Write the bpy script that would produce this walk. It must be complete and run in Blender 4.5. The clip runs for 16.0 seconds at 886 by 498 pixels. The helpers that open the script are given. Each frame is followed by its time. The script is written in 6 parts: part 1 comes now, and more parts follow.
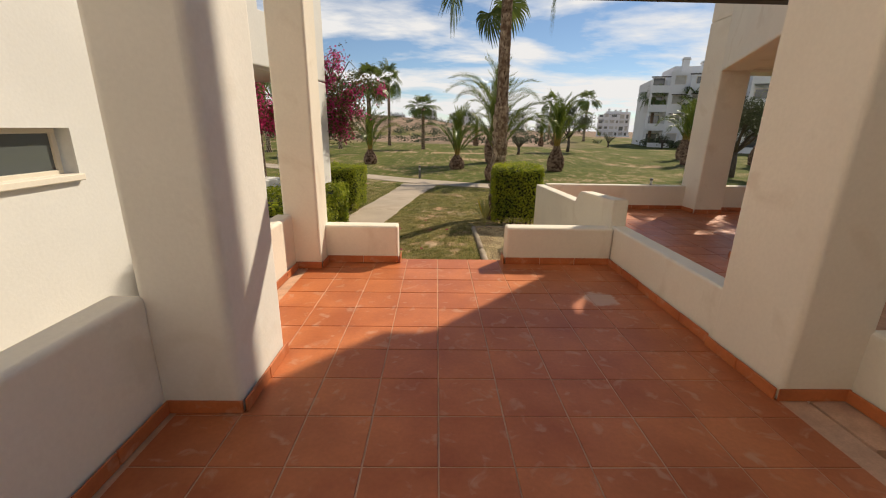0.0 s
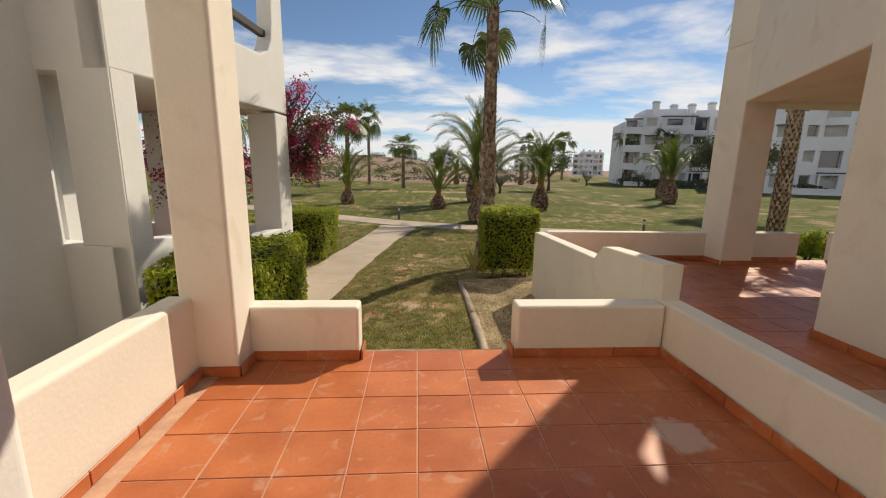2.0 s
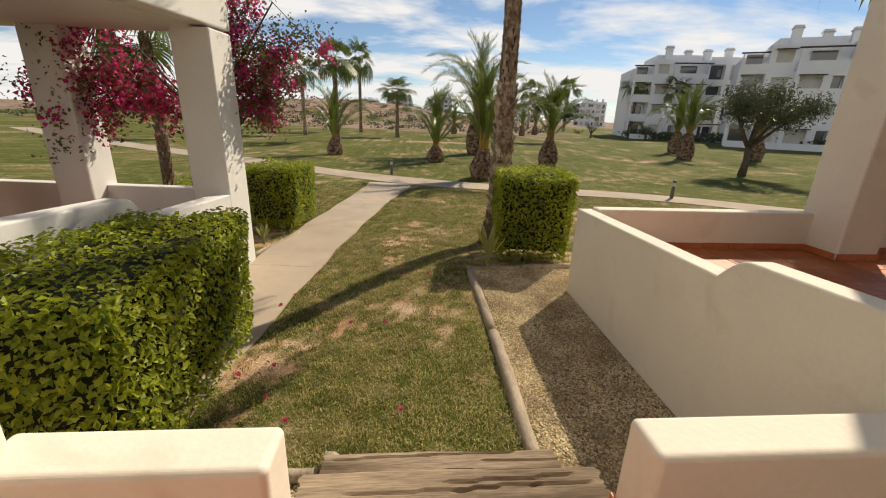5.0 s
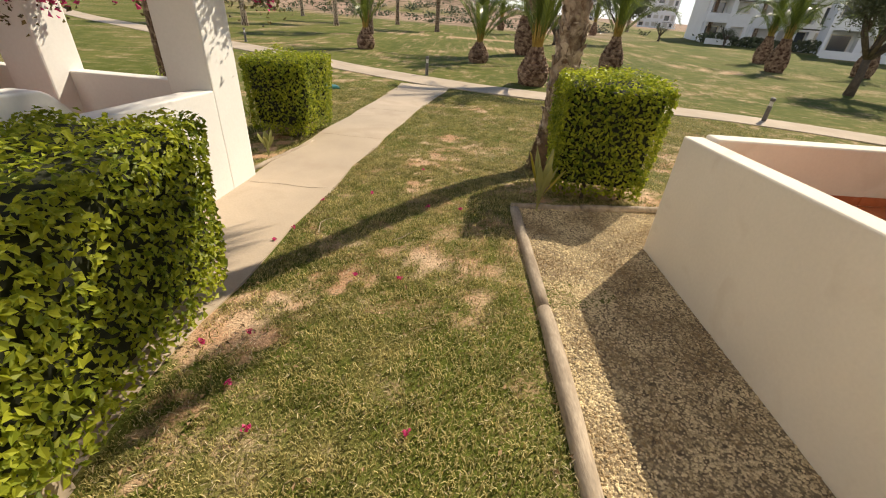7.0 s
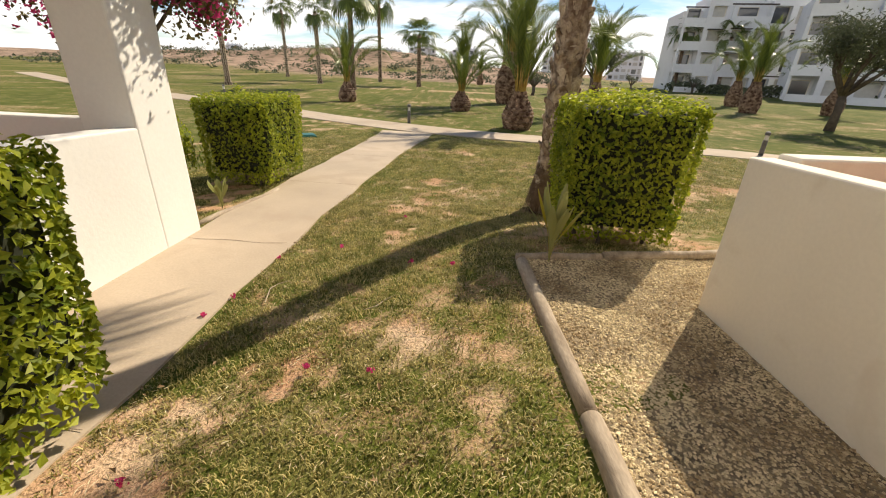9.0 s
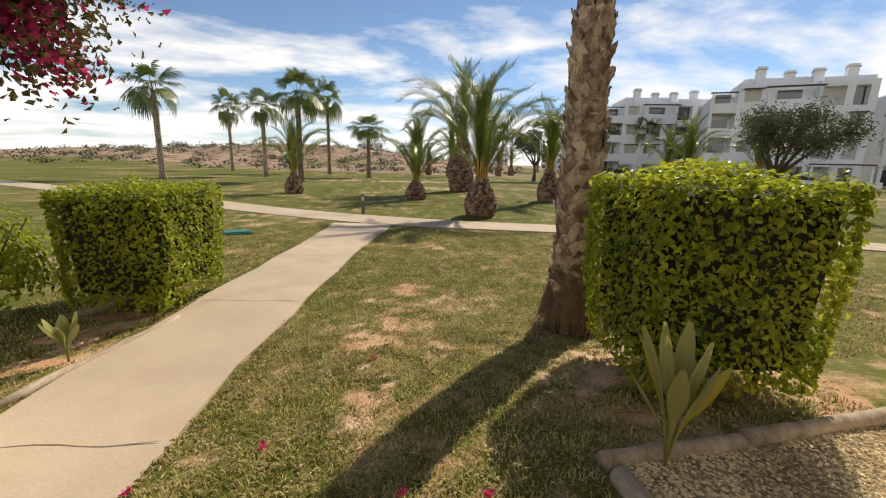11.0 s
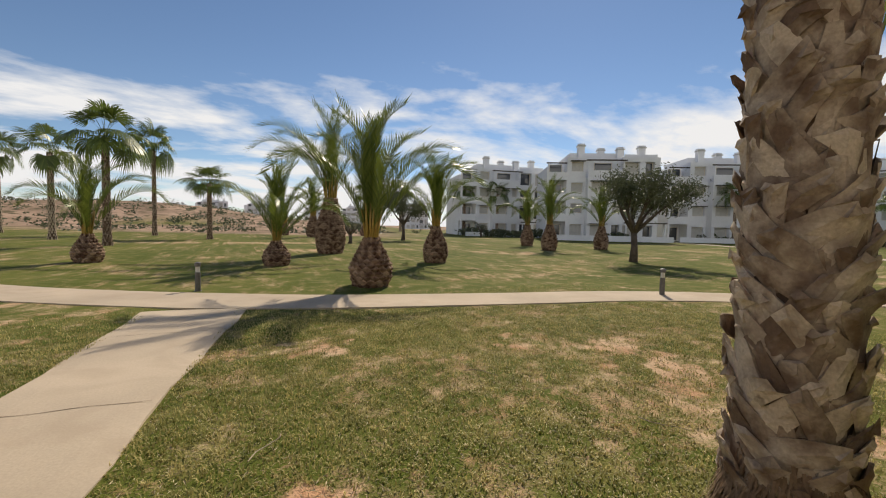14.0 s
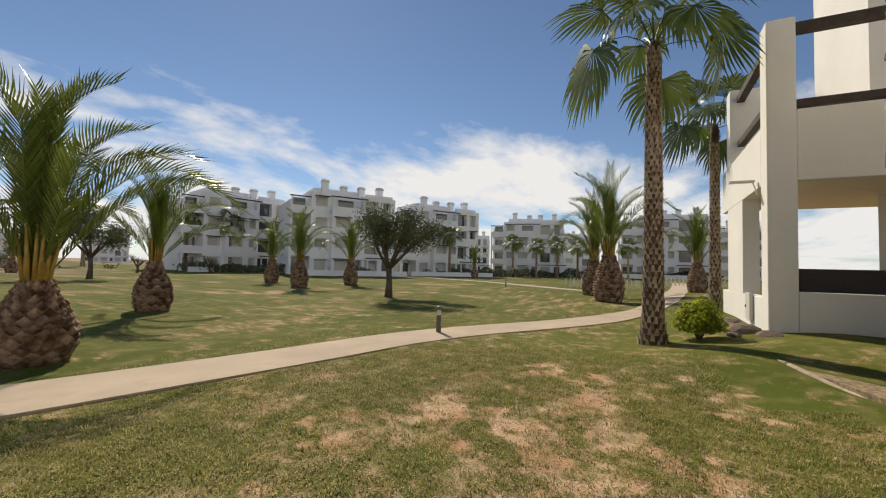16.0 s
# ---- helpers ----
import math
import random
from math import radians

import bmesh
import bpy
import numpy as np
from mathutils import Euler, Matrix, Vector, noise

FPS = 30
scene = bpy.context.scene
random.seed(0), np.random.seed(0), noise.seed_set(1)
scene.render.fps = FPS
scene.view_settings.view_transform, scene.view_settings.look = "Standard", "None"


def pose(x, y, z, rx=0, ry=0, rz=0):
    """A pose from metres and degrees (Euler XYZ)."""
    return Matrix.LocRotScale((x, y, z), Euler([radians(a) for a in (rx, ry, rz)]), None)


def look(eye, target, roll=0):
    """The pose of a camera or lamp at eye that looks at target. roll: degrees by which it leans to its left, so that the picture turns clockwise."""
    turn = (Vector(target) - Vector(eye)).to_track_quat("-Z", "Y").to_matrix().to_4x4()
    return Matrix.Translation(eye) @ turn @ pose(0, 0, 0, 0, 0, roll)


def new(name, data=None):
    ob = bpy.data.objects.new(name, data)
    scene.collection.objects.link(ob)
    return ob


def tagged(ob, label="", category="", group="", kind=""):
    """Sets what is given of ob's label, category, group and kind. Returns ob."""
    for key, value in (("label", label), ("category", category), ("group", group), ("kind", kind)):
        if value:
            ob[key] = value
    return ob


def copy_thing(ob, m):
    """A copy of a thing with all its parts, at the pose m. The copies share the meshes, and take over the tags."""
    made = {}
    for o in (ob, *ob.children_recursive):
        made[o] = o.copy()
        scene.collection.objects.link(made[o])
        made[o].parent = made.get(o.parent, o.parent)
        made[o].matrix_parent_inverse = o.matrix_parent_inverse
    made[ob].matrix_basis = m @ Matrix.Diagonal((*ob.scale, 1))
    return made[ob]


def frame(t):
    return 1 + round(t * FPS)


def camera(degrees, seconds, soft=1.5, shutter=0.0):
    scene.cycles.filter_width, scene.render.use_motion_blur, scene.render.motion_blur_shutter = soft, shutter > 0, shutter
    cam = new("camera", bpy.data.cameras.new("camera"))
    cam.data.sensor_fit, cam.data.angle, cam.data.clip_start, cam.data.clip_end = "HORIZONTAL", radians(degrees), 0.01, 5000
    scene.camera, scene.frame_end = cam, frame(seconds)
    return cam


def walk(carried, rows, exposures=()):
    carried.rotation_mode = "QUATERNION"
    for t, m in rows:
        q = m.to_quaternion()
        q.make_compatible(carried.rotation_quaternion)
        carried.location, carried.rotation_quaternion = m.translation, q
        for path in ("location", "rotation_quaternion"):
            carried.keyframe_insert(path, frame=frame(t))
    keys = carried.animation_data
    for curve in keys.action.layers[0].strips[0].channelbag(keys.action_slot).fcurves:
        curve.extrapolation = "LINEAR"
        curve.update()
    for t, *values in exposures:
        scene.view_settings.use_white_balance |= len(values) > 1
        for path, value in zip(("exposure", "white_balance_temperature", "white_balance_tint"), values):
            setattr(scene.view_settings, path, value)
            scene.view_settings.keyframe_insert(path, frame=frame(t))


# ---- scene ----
cam = camera(95.1, 16.0, 1.1)
PATH = [
    (0, (0.611, 0.46, 1.426), (0.649, 2.376, 0.855), 1.0),
    (0.5, (0.635, 0.781, 1.416), (0.668, 2.714, 0.904), 1.3),
    (1, (0.609, 1.151, 1.411), (0.661, 3.096, 0.946), 1.5),
    (1.5, (0.625, 1.523, 1.421), (0.712, 3.475, 0.994), 1.4),
    (2, (0.629, 1.855, 1.418), (0.758, 3.811, 1.025), 1.0),
    (2.5, (0.6, 2.18, 1.443), (0.769, 4.14, 1.082), 0.7),
    (3, (0.601, 2.514, 1.443), (0.802, 4.475, 1.106), 0.4),
    (3.5, (0.596, 2.835, 1.46), (0.816, 4.794, 1.12), 0.4),
    (4, (0.591, 3.174, 1.476), (0.807, 5.125, 1.094), 0.9),
    (4.5, (0.6, 3.484, 1.441), (0.793, 5.414, 0.956), 1.5),
    (5, (0.61, 3.77, 1.389), (0.769, 5.664, 0.765), 2.1),
    (5.2, (0.59, 3.911, 1.36), (0.742, 5.783, 0.673), 2.6),
    (7.3, (0.653, 5.093, 1.148), (0.651, 6.805, 0.113), 4.1),
    (7.5, (0.641, 5.17, 1.115), (0.629, 6.884, 0.083), 4.0),
    (8, (0.67, 5.404, 1.035), (0.657, 7.14, 0.042), 3.8),
    (8.5, (0.648, 5.619, 0.923), (0.66, 7.395, 0.004), 3.1),
    (9, (0.66, 5.865, 0.831), (0.723, 7.69, 0.017), 2.5),
    (9.5, (0.635, 6.184, 0.72), (0.758, 8.058, 0.032), 2.2),
    (9.7, (0.601, 6.351, 0.685), (0.746, 8.24, 0.042), 2.3),
    (12, (0.278, 8.439, 0.658), (0.677, 10.375, 0.355), 0.7),
    (12.5, (0.206, 8.893, 0.621), (0.658, 10.824, 0.362), 0.9),
    (13, (0.212, 9.423, 0.601), (0.752, 11.337, 0.393), 1.1),
    (13.5, (0.253, 9.93, 0.58), (0.951, 11.798, 0.423), 1.2),
    (14, (0.377, 10.37, 0.548), (1.314, 12.133, 0.437), 1.3),
    (14.5, (0.501, 10.76, 0.527), (1.725, 12.341, 0.463), 1.3),
    (15, (0.563, 11.1, 0.559), (2.047, 12.441, 0.549), 1.3),
    (15.5, (0.685, 11.46, 0.59), (2.363, 12.548, 0.636), 1.3),
    (16, (0.745, 11.875, 0.593), (2.535, 12.762, 0.683), 1.5),
]
EXPOSURES = [(0.0, 0.03, 7200, 10), (2.0, 0.0, 7000, 10), (3.0, -0.04, 7050, 10), (4.0, -0.03, 7150, 10), (5.0, 0.09, 7250, 10), (7.5, 0.53, 7200, 10), (9.0, 0.52, 7250, 10), (9.5, 0.35, 7150, 10), (12.0, 0.27, 7200, 10), (13.0, 0.08, 7100, 10), (14.5, 0.04, 7100, 10), (16.0, 0.0, 7200, 10)]
walk(cam, [(t, look(eye, target, roll)) for t, eye, target, roll in PATH], EXPOSURES)

# ---- sky and sun ----
SUN_AZ, SUN_EL = 43.0, 40.0          # degrees from +y towards +x, and above the horizon
sun_way = Vector((math.sin(radians(SUN_AZ)) * math.cos(radians(SUN_EL)), math.cos(radians(SUN_AZ)) * math.cos(radians(SUN_EL)), math.sin(radians(SUN_EL))))
sun_data = bpy.data.lights.new("sun", "SUN")
sun_data.energy, sun_data.angle, sun_data.color = 4.6, radians(0.55), (1.0, 0.92, 0.79)
sun = new("sun", sun_data)
sun.matrix_world = look(sun_way * 50, (0, 0, 0))

world = bpy.data.worlds.new("sky")
world.use_nodes = True
scene.world = world


def build_sky(strength):
    nt = world.node_tree
    nt.nodes.clear()
    out, back = nt.nodes.new("ShaderNodeOutputWorld"), nt.nodes.new("ShaderNodeBackground")
    sky = nt.nodes.new("ShaderNodeTexSky")
    sky.sky_type, sky.sun_disc = "NISHITA", False
    sky.sun_elevation, sky.sun_rotation = radians(SUN_EL), radians(SUN_AZ)
    sky.air_density, sky.dust_density, sky.ozone_density = 0.85, 0.03, 4.5
    co = nt.nodes.new("ShaderNodeTexCoord")
    sep = nt.nodes.new("ShaderNodeSeparateXYZ")
    nt.links.new(co.outputs["Generated"], sep.inputs[0])
    # flat cloud layer: direction divided by height
    up = nt.nodes.new("ShaderNodeMath"); up.operation = "ADD"; up.inputs[1].default_value = 0.12
    nt.links.new(sep.outputs["Z"], up.inputs[0])
    mx = nt.nodes.new("ShaderNodeMath"); mx.operation = "MAXIMUM"; mx.inputs[1].default_value = 0.03
    nt.links.new(up.outputs[0], mx.inputs[0])
    dx = nt.nodes.new("ShaderNodeMath"); dx.operation = "DIVIDE"
    dy = nt.nodes.new("ShaderNodeMath"); dy.operation = "DIVIDE"
    for d, axis in ((dx, "X"), (dy, "Y")):
        nt.links.new(sep.outputs[axis], d.inputs[0])
        nt.links.new(mx.outputs[0], d.inputs[1])
    flat = nt.nodes.new("ShaderNodeCombineXYZ")
    nt.links.new(dx.outputs[0], flat.inputs[0])
    nt.links.new(dy.outputs[0], flat.inputs[1])
    turn = nt.nodes.new("ShaderNodeMapping")
    turn.inputs["Rotation"].default_value = (0, 0, radians(-62))
    turn.inputs["Scale"].default_value = (0.7, 1.05, 1)
    turn.inputs["Location"].default_value = (1.7, 0.65, 0)
    nt.links.new(flat.outputs[0], turn.inputs["Vector"])
    big, wisp = nt.nodes.new("ShaderNodeTexNoise"), nt.nodes.new("ShaderNodeTexNoise")
    big.inputs["Scale"].default_value, big.inputs["Detail"].default_value, big.inputs["Roughness"].default_value = 0.85, 7, 0.55
    big.inputs["Distortion"].default_value = 0.35
    wisp.inputs["Scale"].default_value, wisp.inputs["Detail"].default_value, wisp.inputs["Roughness"].default_value = 3.4, 8, 0.6
    for n in (big, wisp):
        nt.links.new(turn.outputs[0], n.inputs["Vector"])
    add = nt.nodes.new("ShaderNodeMath"); add.operation = "MULTIPLY_ADD"; add.inputs[1].default_value = 0.28
    nt.links.new(wisp.outputs["Fac"], add.inputs[0])
    nt.links.new(big.outputs["Fac"], add.inputs[2])
    # more cloud low down than overhead
    low = nt.nodes.new("ShaderNodeMapRange")
    low.inputs["From Min"].default_value, low.inputs["From Max"].default_value = 0.02, 0.42
    low.inputs["To Min"].default_value, low.inputs["To Max"].default_value = 0.21, -0.10
    nt.links.new(sep.outputs["Z"], low.inputs["Value"])
    # thicker, brighter clouds opposite the sun, out of view, added to lift shaded walls
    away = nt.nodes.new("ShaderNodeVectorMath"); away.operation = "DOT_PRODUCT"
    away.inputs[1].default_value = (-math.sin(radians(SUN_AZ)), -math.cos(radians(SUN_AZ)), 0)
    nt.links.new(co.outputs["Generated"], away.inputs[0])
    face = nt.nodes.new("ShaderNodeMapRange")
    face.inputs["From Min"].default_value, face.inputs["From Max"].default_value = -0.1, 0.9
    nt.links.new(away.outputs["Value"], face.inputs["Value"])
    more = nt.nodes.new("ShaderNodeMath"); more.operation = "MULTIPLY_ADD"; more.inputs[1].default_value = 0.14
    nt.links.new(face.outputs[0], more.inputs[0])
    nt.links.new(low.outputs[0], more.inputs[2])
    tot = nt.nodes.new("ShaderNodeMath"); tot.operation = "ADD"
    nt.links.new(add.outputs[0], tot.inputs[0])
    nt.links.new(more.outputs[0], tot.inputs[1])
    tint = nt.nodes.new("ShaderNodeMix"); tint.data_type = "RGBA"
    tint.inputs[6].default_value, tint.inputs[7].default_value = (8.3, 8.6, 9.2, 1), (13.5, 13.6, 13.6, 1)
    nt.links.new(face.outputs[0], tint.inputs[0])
    ramp = nt.nodes.new("ShaderNodeValToRGB")
    ramp.color_ramp.elements[0].position, ramp.color_ramp.elements[1].position = 0.655, 0.82
    ramp.color_ramp.elements[0].color, ramp.color_ramp.elements[1].color = (0, 0, 0, 1), (1, 1, 1, 1)
    nt.links.new(tot.outputs[0], ramp.inputs["Fac"])
    mix = nt.nodes.new("ShaderNodeMix"); mix.data_type = "RGBA"
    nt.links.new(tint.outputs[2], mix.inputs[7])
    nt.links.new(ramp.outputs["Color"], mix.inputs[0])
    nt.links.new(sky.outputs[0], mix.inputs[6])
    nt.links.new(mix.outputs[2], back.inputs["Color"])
    back.inputs["Strength"].default_value = strength
    nt.links.new(back.outputs[0], out.inputs["Surface"])


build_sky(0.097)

# ---- materials ----


def material(name, rgb, rough=0.7, vary=0.12, scale=6.0, fine=60.0, bump=0.15, bump_dist=0.004, metal=0.0, rgb2=None, object_random=0.0, spec=0.35, trans=0.0, stain=None, stretch=None, island=0.0):
    """A surface with two scales of colour variation and a fine relief, in object space."""
    m = bpy.data.materials.new(name)
    m.use_nodes = True
    nt = m.node_tree
    p = nt.nodes["Principled BSDF"]
    p.inputs["Roughness"].default_value, p.inputs["Metallic"].default_value = rough, metal
    p.inputs["Specular IOR Level"].default_value = spec
    co = nt.nodes.new("ShaderNodeNewGeometry")
    n1, n2 = nt.nodes.new("ShaderNodeTexNoise"), nt.nodes.new("ShaderNodeTexNoise")
    n1.inputs["Scale"].default_value, n1.inputs["Detail"].default_value = scale, 4
    n2.inputs["Scale"].default_value, n2.inputs["Detail"].default_value = fine, 5
    where = co.outputs["Position"]
    if stretch:
        mp = nt.nodes.new("ShaderNodeMapping")
        mp.inputs["Scale"].default_value = stretch
        nt.links.new(where, mp.inputs["Vector"])
        where = mp.outputs[0]
    nt.links.new(where, n1.inputs["Vector"])
    nt.links.new(where, n2.inputs["Vector"])
    mix = nt.nodes.new("ShaderNodeMix"); mix.data_type = "RGBA"
    a = [c * (1 - vary) for c in rgb]
    b = [min(1, c * (1 + vary)) for c in rgb] if rgb2 is None else rgb2
    mix.inputs[6].default_value, mix.inputs[7].default_value = (*a, 1), (*b, 1)
    mr = nt.nodes.new("ShaderNodeMapRange")
    mr.inputs["From Min"].default_value, mr.inputs["From Max"].default_value = 0.3, 0.7
    nt.links.new(n1.outputs["Fac"], mr.inputs["Value"])
    fac = mr.outputs[0]
    if island:
        spread = nt.nodes.new("ShaderNodeMath"); spread.operation = "MULTIPLY_ADD"; spread.inputs[1].default_value = island
        nt.links.new(co.outputs["Random Per Island"], spread.inputs[0])
        nt.links.new(fac, spread.inputs[2])
        less = nt.nodes.new("ShaderNodeMath"); less.operation = "SUBTRACT"; less.inputs[1].default_value = island * 0.5; less.use_clamp = True
        nt.links.new(spread.outputs[0], less.inputs[0])
        fac = less.outputs[0]
    if object_random:
        info = nt.nodes.new("ShaderNodeObjectInfo")
        ad = nt.nodes.new("ShaderNodeMath"); ad.operation = "MULTIPLY_ADD"; ad.inputs[1].default_value = object_random
        nt.links.new(info.outputs["Random"], ad.inputs[0])
        nt.links.new(fac, ad.inputs[2])
        sb = nt.nodes.new("ShaderNodeMath"); sb.operation = "SUBTRACT"; sb.inputs[1].default_value = object_random * 0.5; sb.use_clamp = True
        nt.links.new(ad.outputs[0], sb.inputs[0])
        fac = sb.outputs[0]
    nt.links.new(fac, mix.inputs[0])
    fine_mix = nt.nodes.new("ShaderNodeMix"); fine_mix.data_type = "RGBA"; fine_mix.blend_type = "MULTIPLY"
    fr = nt.nodes.new("ShaderNodeMapRange")
    fr.inputs["From Min"].default_value, fr.inputs["From Max"].default_value = 0.3, 0.7
    fr.inputs["To Min"].default_value, fr.inputs["To Max"].default_value = 1 - vary * 0.9, 1.0
    nt.links.new(n2.outputs["Fac"], fr.inputs["Value"])
    fine_mix.inputs[0].default_value = 1
    nt.links.new(mix.outputs[2], fine_mix.inputs[6])
    nt.links.new(fr.outputs[0], fine_mix.inputs[7])
    colour = fine_mix.outputs[2]
    if stain:
        n3 = nt.nodes.new("ShaderNodeTexNoise")
        n3.inputs["Scale"].default_value, n3.inputs["Detail"].default_value, n3.inputs["Distortion"].default_value = stain[1], 6, 0.6
        nt.links.new(co.outputs["Position"], n3.inputs["Vector"])
        sr = nt.nodes.new("ShaderNodeMapRange")
        sr.inputs["From Min"].default_value, sr.inputs["From Max"].default_value = stain[2], stain[2] + 0.12
        sr.inputs["To Max"].default_value = stain[3]
        nt.links.new(n3.outputs["Fac"], sr.inputs["Value"])
        sm = nt.nodes.new("ShaderNodeMix"); sm.data_type = "RGBA"
        sm.inputs[7].default_value = (*stain[0], 1)
        nt.links.new(sr.outputs[0], sm.inputs[0])
        nt.links.new(colour, sm.inputs[6])
        colour = sm.outputs[2]
    nt.links.new(colour, p.inputs["Base Color"])
    if bump:
        bp = nt.nodes.new("ShaderNodeBump")
        bp.inputs["Strength"].default_value, bp.inputs["Distance"].default_value = bump, bump_dist
        nt.links.new(n2.outputs["Fac"], bp.inputs["Height"])
        nt.links.new(bp.outputs[0], p.inputs["Normal"])
    if trans:
        tr = nt.nodes.new("ShaderNodeBsdfTranslucent")
        nt.links.new(colour, tr.inputs["Color"])
        ms = nt.nodes.new("ShaderNodeMixShader"); ms.inputs[0].default_value = trans
        nt.links.new(p.outputs[0], ms.inputs[1])
        nt.links.new(tr.outputs[0], ms.inputs[2])
        nt.links.new(ms.outputs[0], nt.nodes["Material Output"].inputs["Surface"])
    return m


def leaf_material(name, dark, light, rough=0.42, trans=0.3, scale=1.2, patch=1.0):
    """Leaves that differ one by one between two greens, and let some light through."""
    m = bpy.data.materials.new(name)
    m.use_nodes = True
    nt = m.node_tree
    p = nt.nodes["Principled BSDF"]
    p.inputs["Roughness"].default_value = rough
    p.inputs["Specular IOR Level"].default_value = 0.4
    geo = nt.nodes.new("ShaderNodeNewGeometry")
    n = nt.nodes.new("ShaderNodeTexNoise")
    n.inputs["Scale"].default_value, n.inputs["Detail"].default_value = scale, 3
    nt.links.new(geo.outputs["Position"], n.inputs["Vector"])
    ad = nt.nodes.new("ShaderNodeMath"); ad.operation = "MULTIPLY_ADD"; ad.inputs[1].default_value = 0.7
    nt.links.new(geo.outputs["Random Per Island"], ad.inputs[0])
    wide = nt.nodes.new("ShaderNodeMath"); wide.operation = "MULTIPLY"; wide.inputs[1].default_value = patch
    nt.links.new(n.outputs["Fac"], wide.inputs[0])
    nt.links.new(wide.outputs[0], ad.inputs[2])
    sb = nt.nodes.new("ShaderNodeMath"); sb.operation = "SUBTRACT"; sb.inputs[1].default_value = 0.35 + 0.5 * (patch - 1); sb.use_clamp = True
    nt.links.new(ad.outputs[0], sb.inputs[0])
    mix = nt.nodes.new("ShaderNodeMix"); mix.data_type = "RGBA"
    mix.inputs[6].default_value, mix.inputs[7].default_value = (*dark, 1), (*light, 1)
    nt.links.new(sb.outputs[0], mix.inputs[0])
    nt.links.new(mix.outputs[2], p.inputs["Base Color"])
    tr = nt.nodes.new("ShaderNodeBsdfTranslucent")
    nt.links.new(mix.outputs[2], tr.inputs["Color"])
    ms = nt.nodes.new("ShaderNodeMixShader"); ms.inputs[0].default_value = trans
    nt.links.new(p.outputs[0], ms.inputs[1])
    nt.links.new(tr.outputs[0], ms.inputs[2])
    nt.links.new(ms.outputs[0], nt.nodes["Material Output"].inputs["Surface"])
    return m


STUCCO = material("cream_stucco", (0.83, 0.76, 0.645), 0.85, 0.045, 1.3, 42, 0.35, 0.004, spec=0.2, stain=((0.62, 0.52, 0.39), 2.6, 0.57, 0.32))
STUCCO_PALE = material("pale_stucco", (0.79, 0.755, 0.69), 0.85, 0.045, 1.3, 42, 0.35, 0.004, spec=0.2, stain=((0.62, 0.55, 0.45), 2.6, 0.57, 0.25))
WHITE = material("white_render", (0.75, 0.735, 0.70), 0.85, 0.05, 0.8, 30, 0.3, 0.004, spec=0.2)
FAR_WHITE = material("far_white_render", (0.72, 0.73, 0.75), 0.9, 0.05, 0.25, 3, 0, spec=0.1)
TERRACOTTA = material("terracotta_tile", (0.49, 0.135, 0.048), 0.42, 0.12, 2.6, 45, 0.2, 0.002, rgb2=(0.62, 0.20, 0.075), object_random=0.4, stain=((0.62, 0.40, 0.28), 9.0, 0.585, 0.42))


def add_pale_patch(m, centre, radius):
    """A pale patch mixed into the tile colour, with an uneven edge."""
    nt = m.node_tree
    p = nt.nodes["Principled BSDF"]
    old = p.inputs["Base Color"].links[0].from_socket
    geo, n = nt.nodes.new("ShaderNodeNewGeometry"), nt.nodes.new("ShaderNodeTexNoise")
    n.inputs["Scale"].default_value, n.inputs["Detail"].default_value = 9, 5
    nt.links.new(geo.outputs["Position"], n.inputs["Vector"])
    far = nt.nodes.new("ShaderNodeVectorMath"); far.operation = "DISTANCE"
    far.inputs[1].default_value = centre
    nt.links.new(geo.outputs["Position"], far.inputs[0])
    wob = nt.nodes.new("ShaderNodeMath"); wob.operation = "MULTIPLY_ADD"; wob.inputs[1].default_value = radius * 1.6
    nt.links.new(n.outputs["Fac"], wob.inputs[0])
    nt.links.new(far.outputs["Value"], wob.inputs[2])
    edge = nt.nodes.new("ShaderNodeMapRange")
    edge.inputs["From Min"].default_value, edge.inputs["From Max"].default_value = radius * 1.9, radius * 1.65
    edge.inputs["To Max"].default_value = 0.55
    nt.links.new(wob.outputs[0], edge.inputs["Value"])
    mx = nt.nodes.new("ShaderNodeMix"); mx.data_type = "RGBA"
    mx.inputs[7].default_value = (0.66, 0.55, 0.46, 1)
    nt.links.new(edge.outputs[0], mx.inputs[0])
    nt.links.new(old, mx.inputs[6])
    nt.links.new(mx.outputs[2], p.inputs["Base Color"])


add_pale_patch(TERRACOTTA, (2.07, 3.75, 0.0), 0.15)
GROUT = material("tile_grout", (0.62, 0.38, 0.25), 0.9, 0.15, 8, 90, 0.2)
CONCRETE = material("path_concrete", (0.49, 0.395, 0.295), 0.9, 0.13, 0.9, 55, 0.4, 0.003, stain=((0.40, 0.31, 0.225), 1.6, 0.53, 0.5))
TIMBER = material("weathered_timber", (0.27, 0.185, 0.12), 0.9, 0.45, 3, 30, 0.7, 0.006, rgb2=(0.46, 0.35, 0.24), stretch=(0.35, 3.2, 3.2))
LOG = material("pale_log", (0.40, 0.31, 0.22), 0.85, 0.3, 5, 40, 0.5, 0.005, rgb2=(0.54, 0.44, 0.33), stretch=(2.2, 0.5, 2.2))
DARK_BEAM = material("dark_stained_beam", (0.055, 0.04, 0.03), 0.6, 0.3, 5, 40, 0.3, 0.004)
# browner than the pebbles: the shade in their gaps is put into this colour
GRAVEL_BED = material("gravel_bed", (0.28, 0.20, 0.12), 0.95, 0.4, 18, 120, 0.6, 0.01, rgb2=(0.47, 0.36, 0.215))
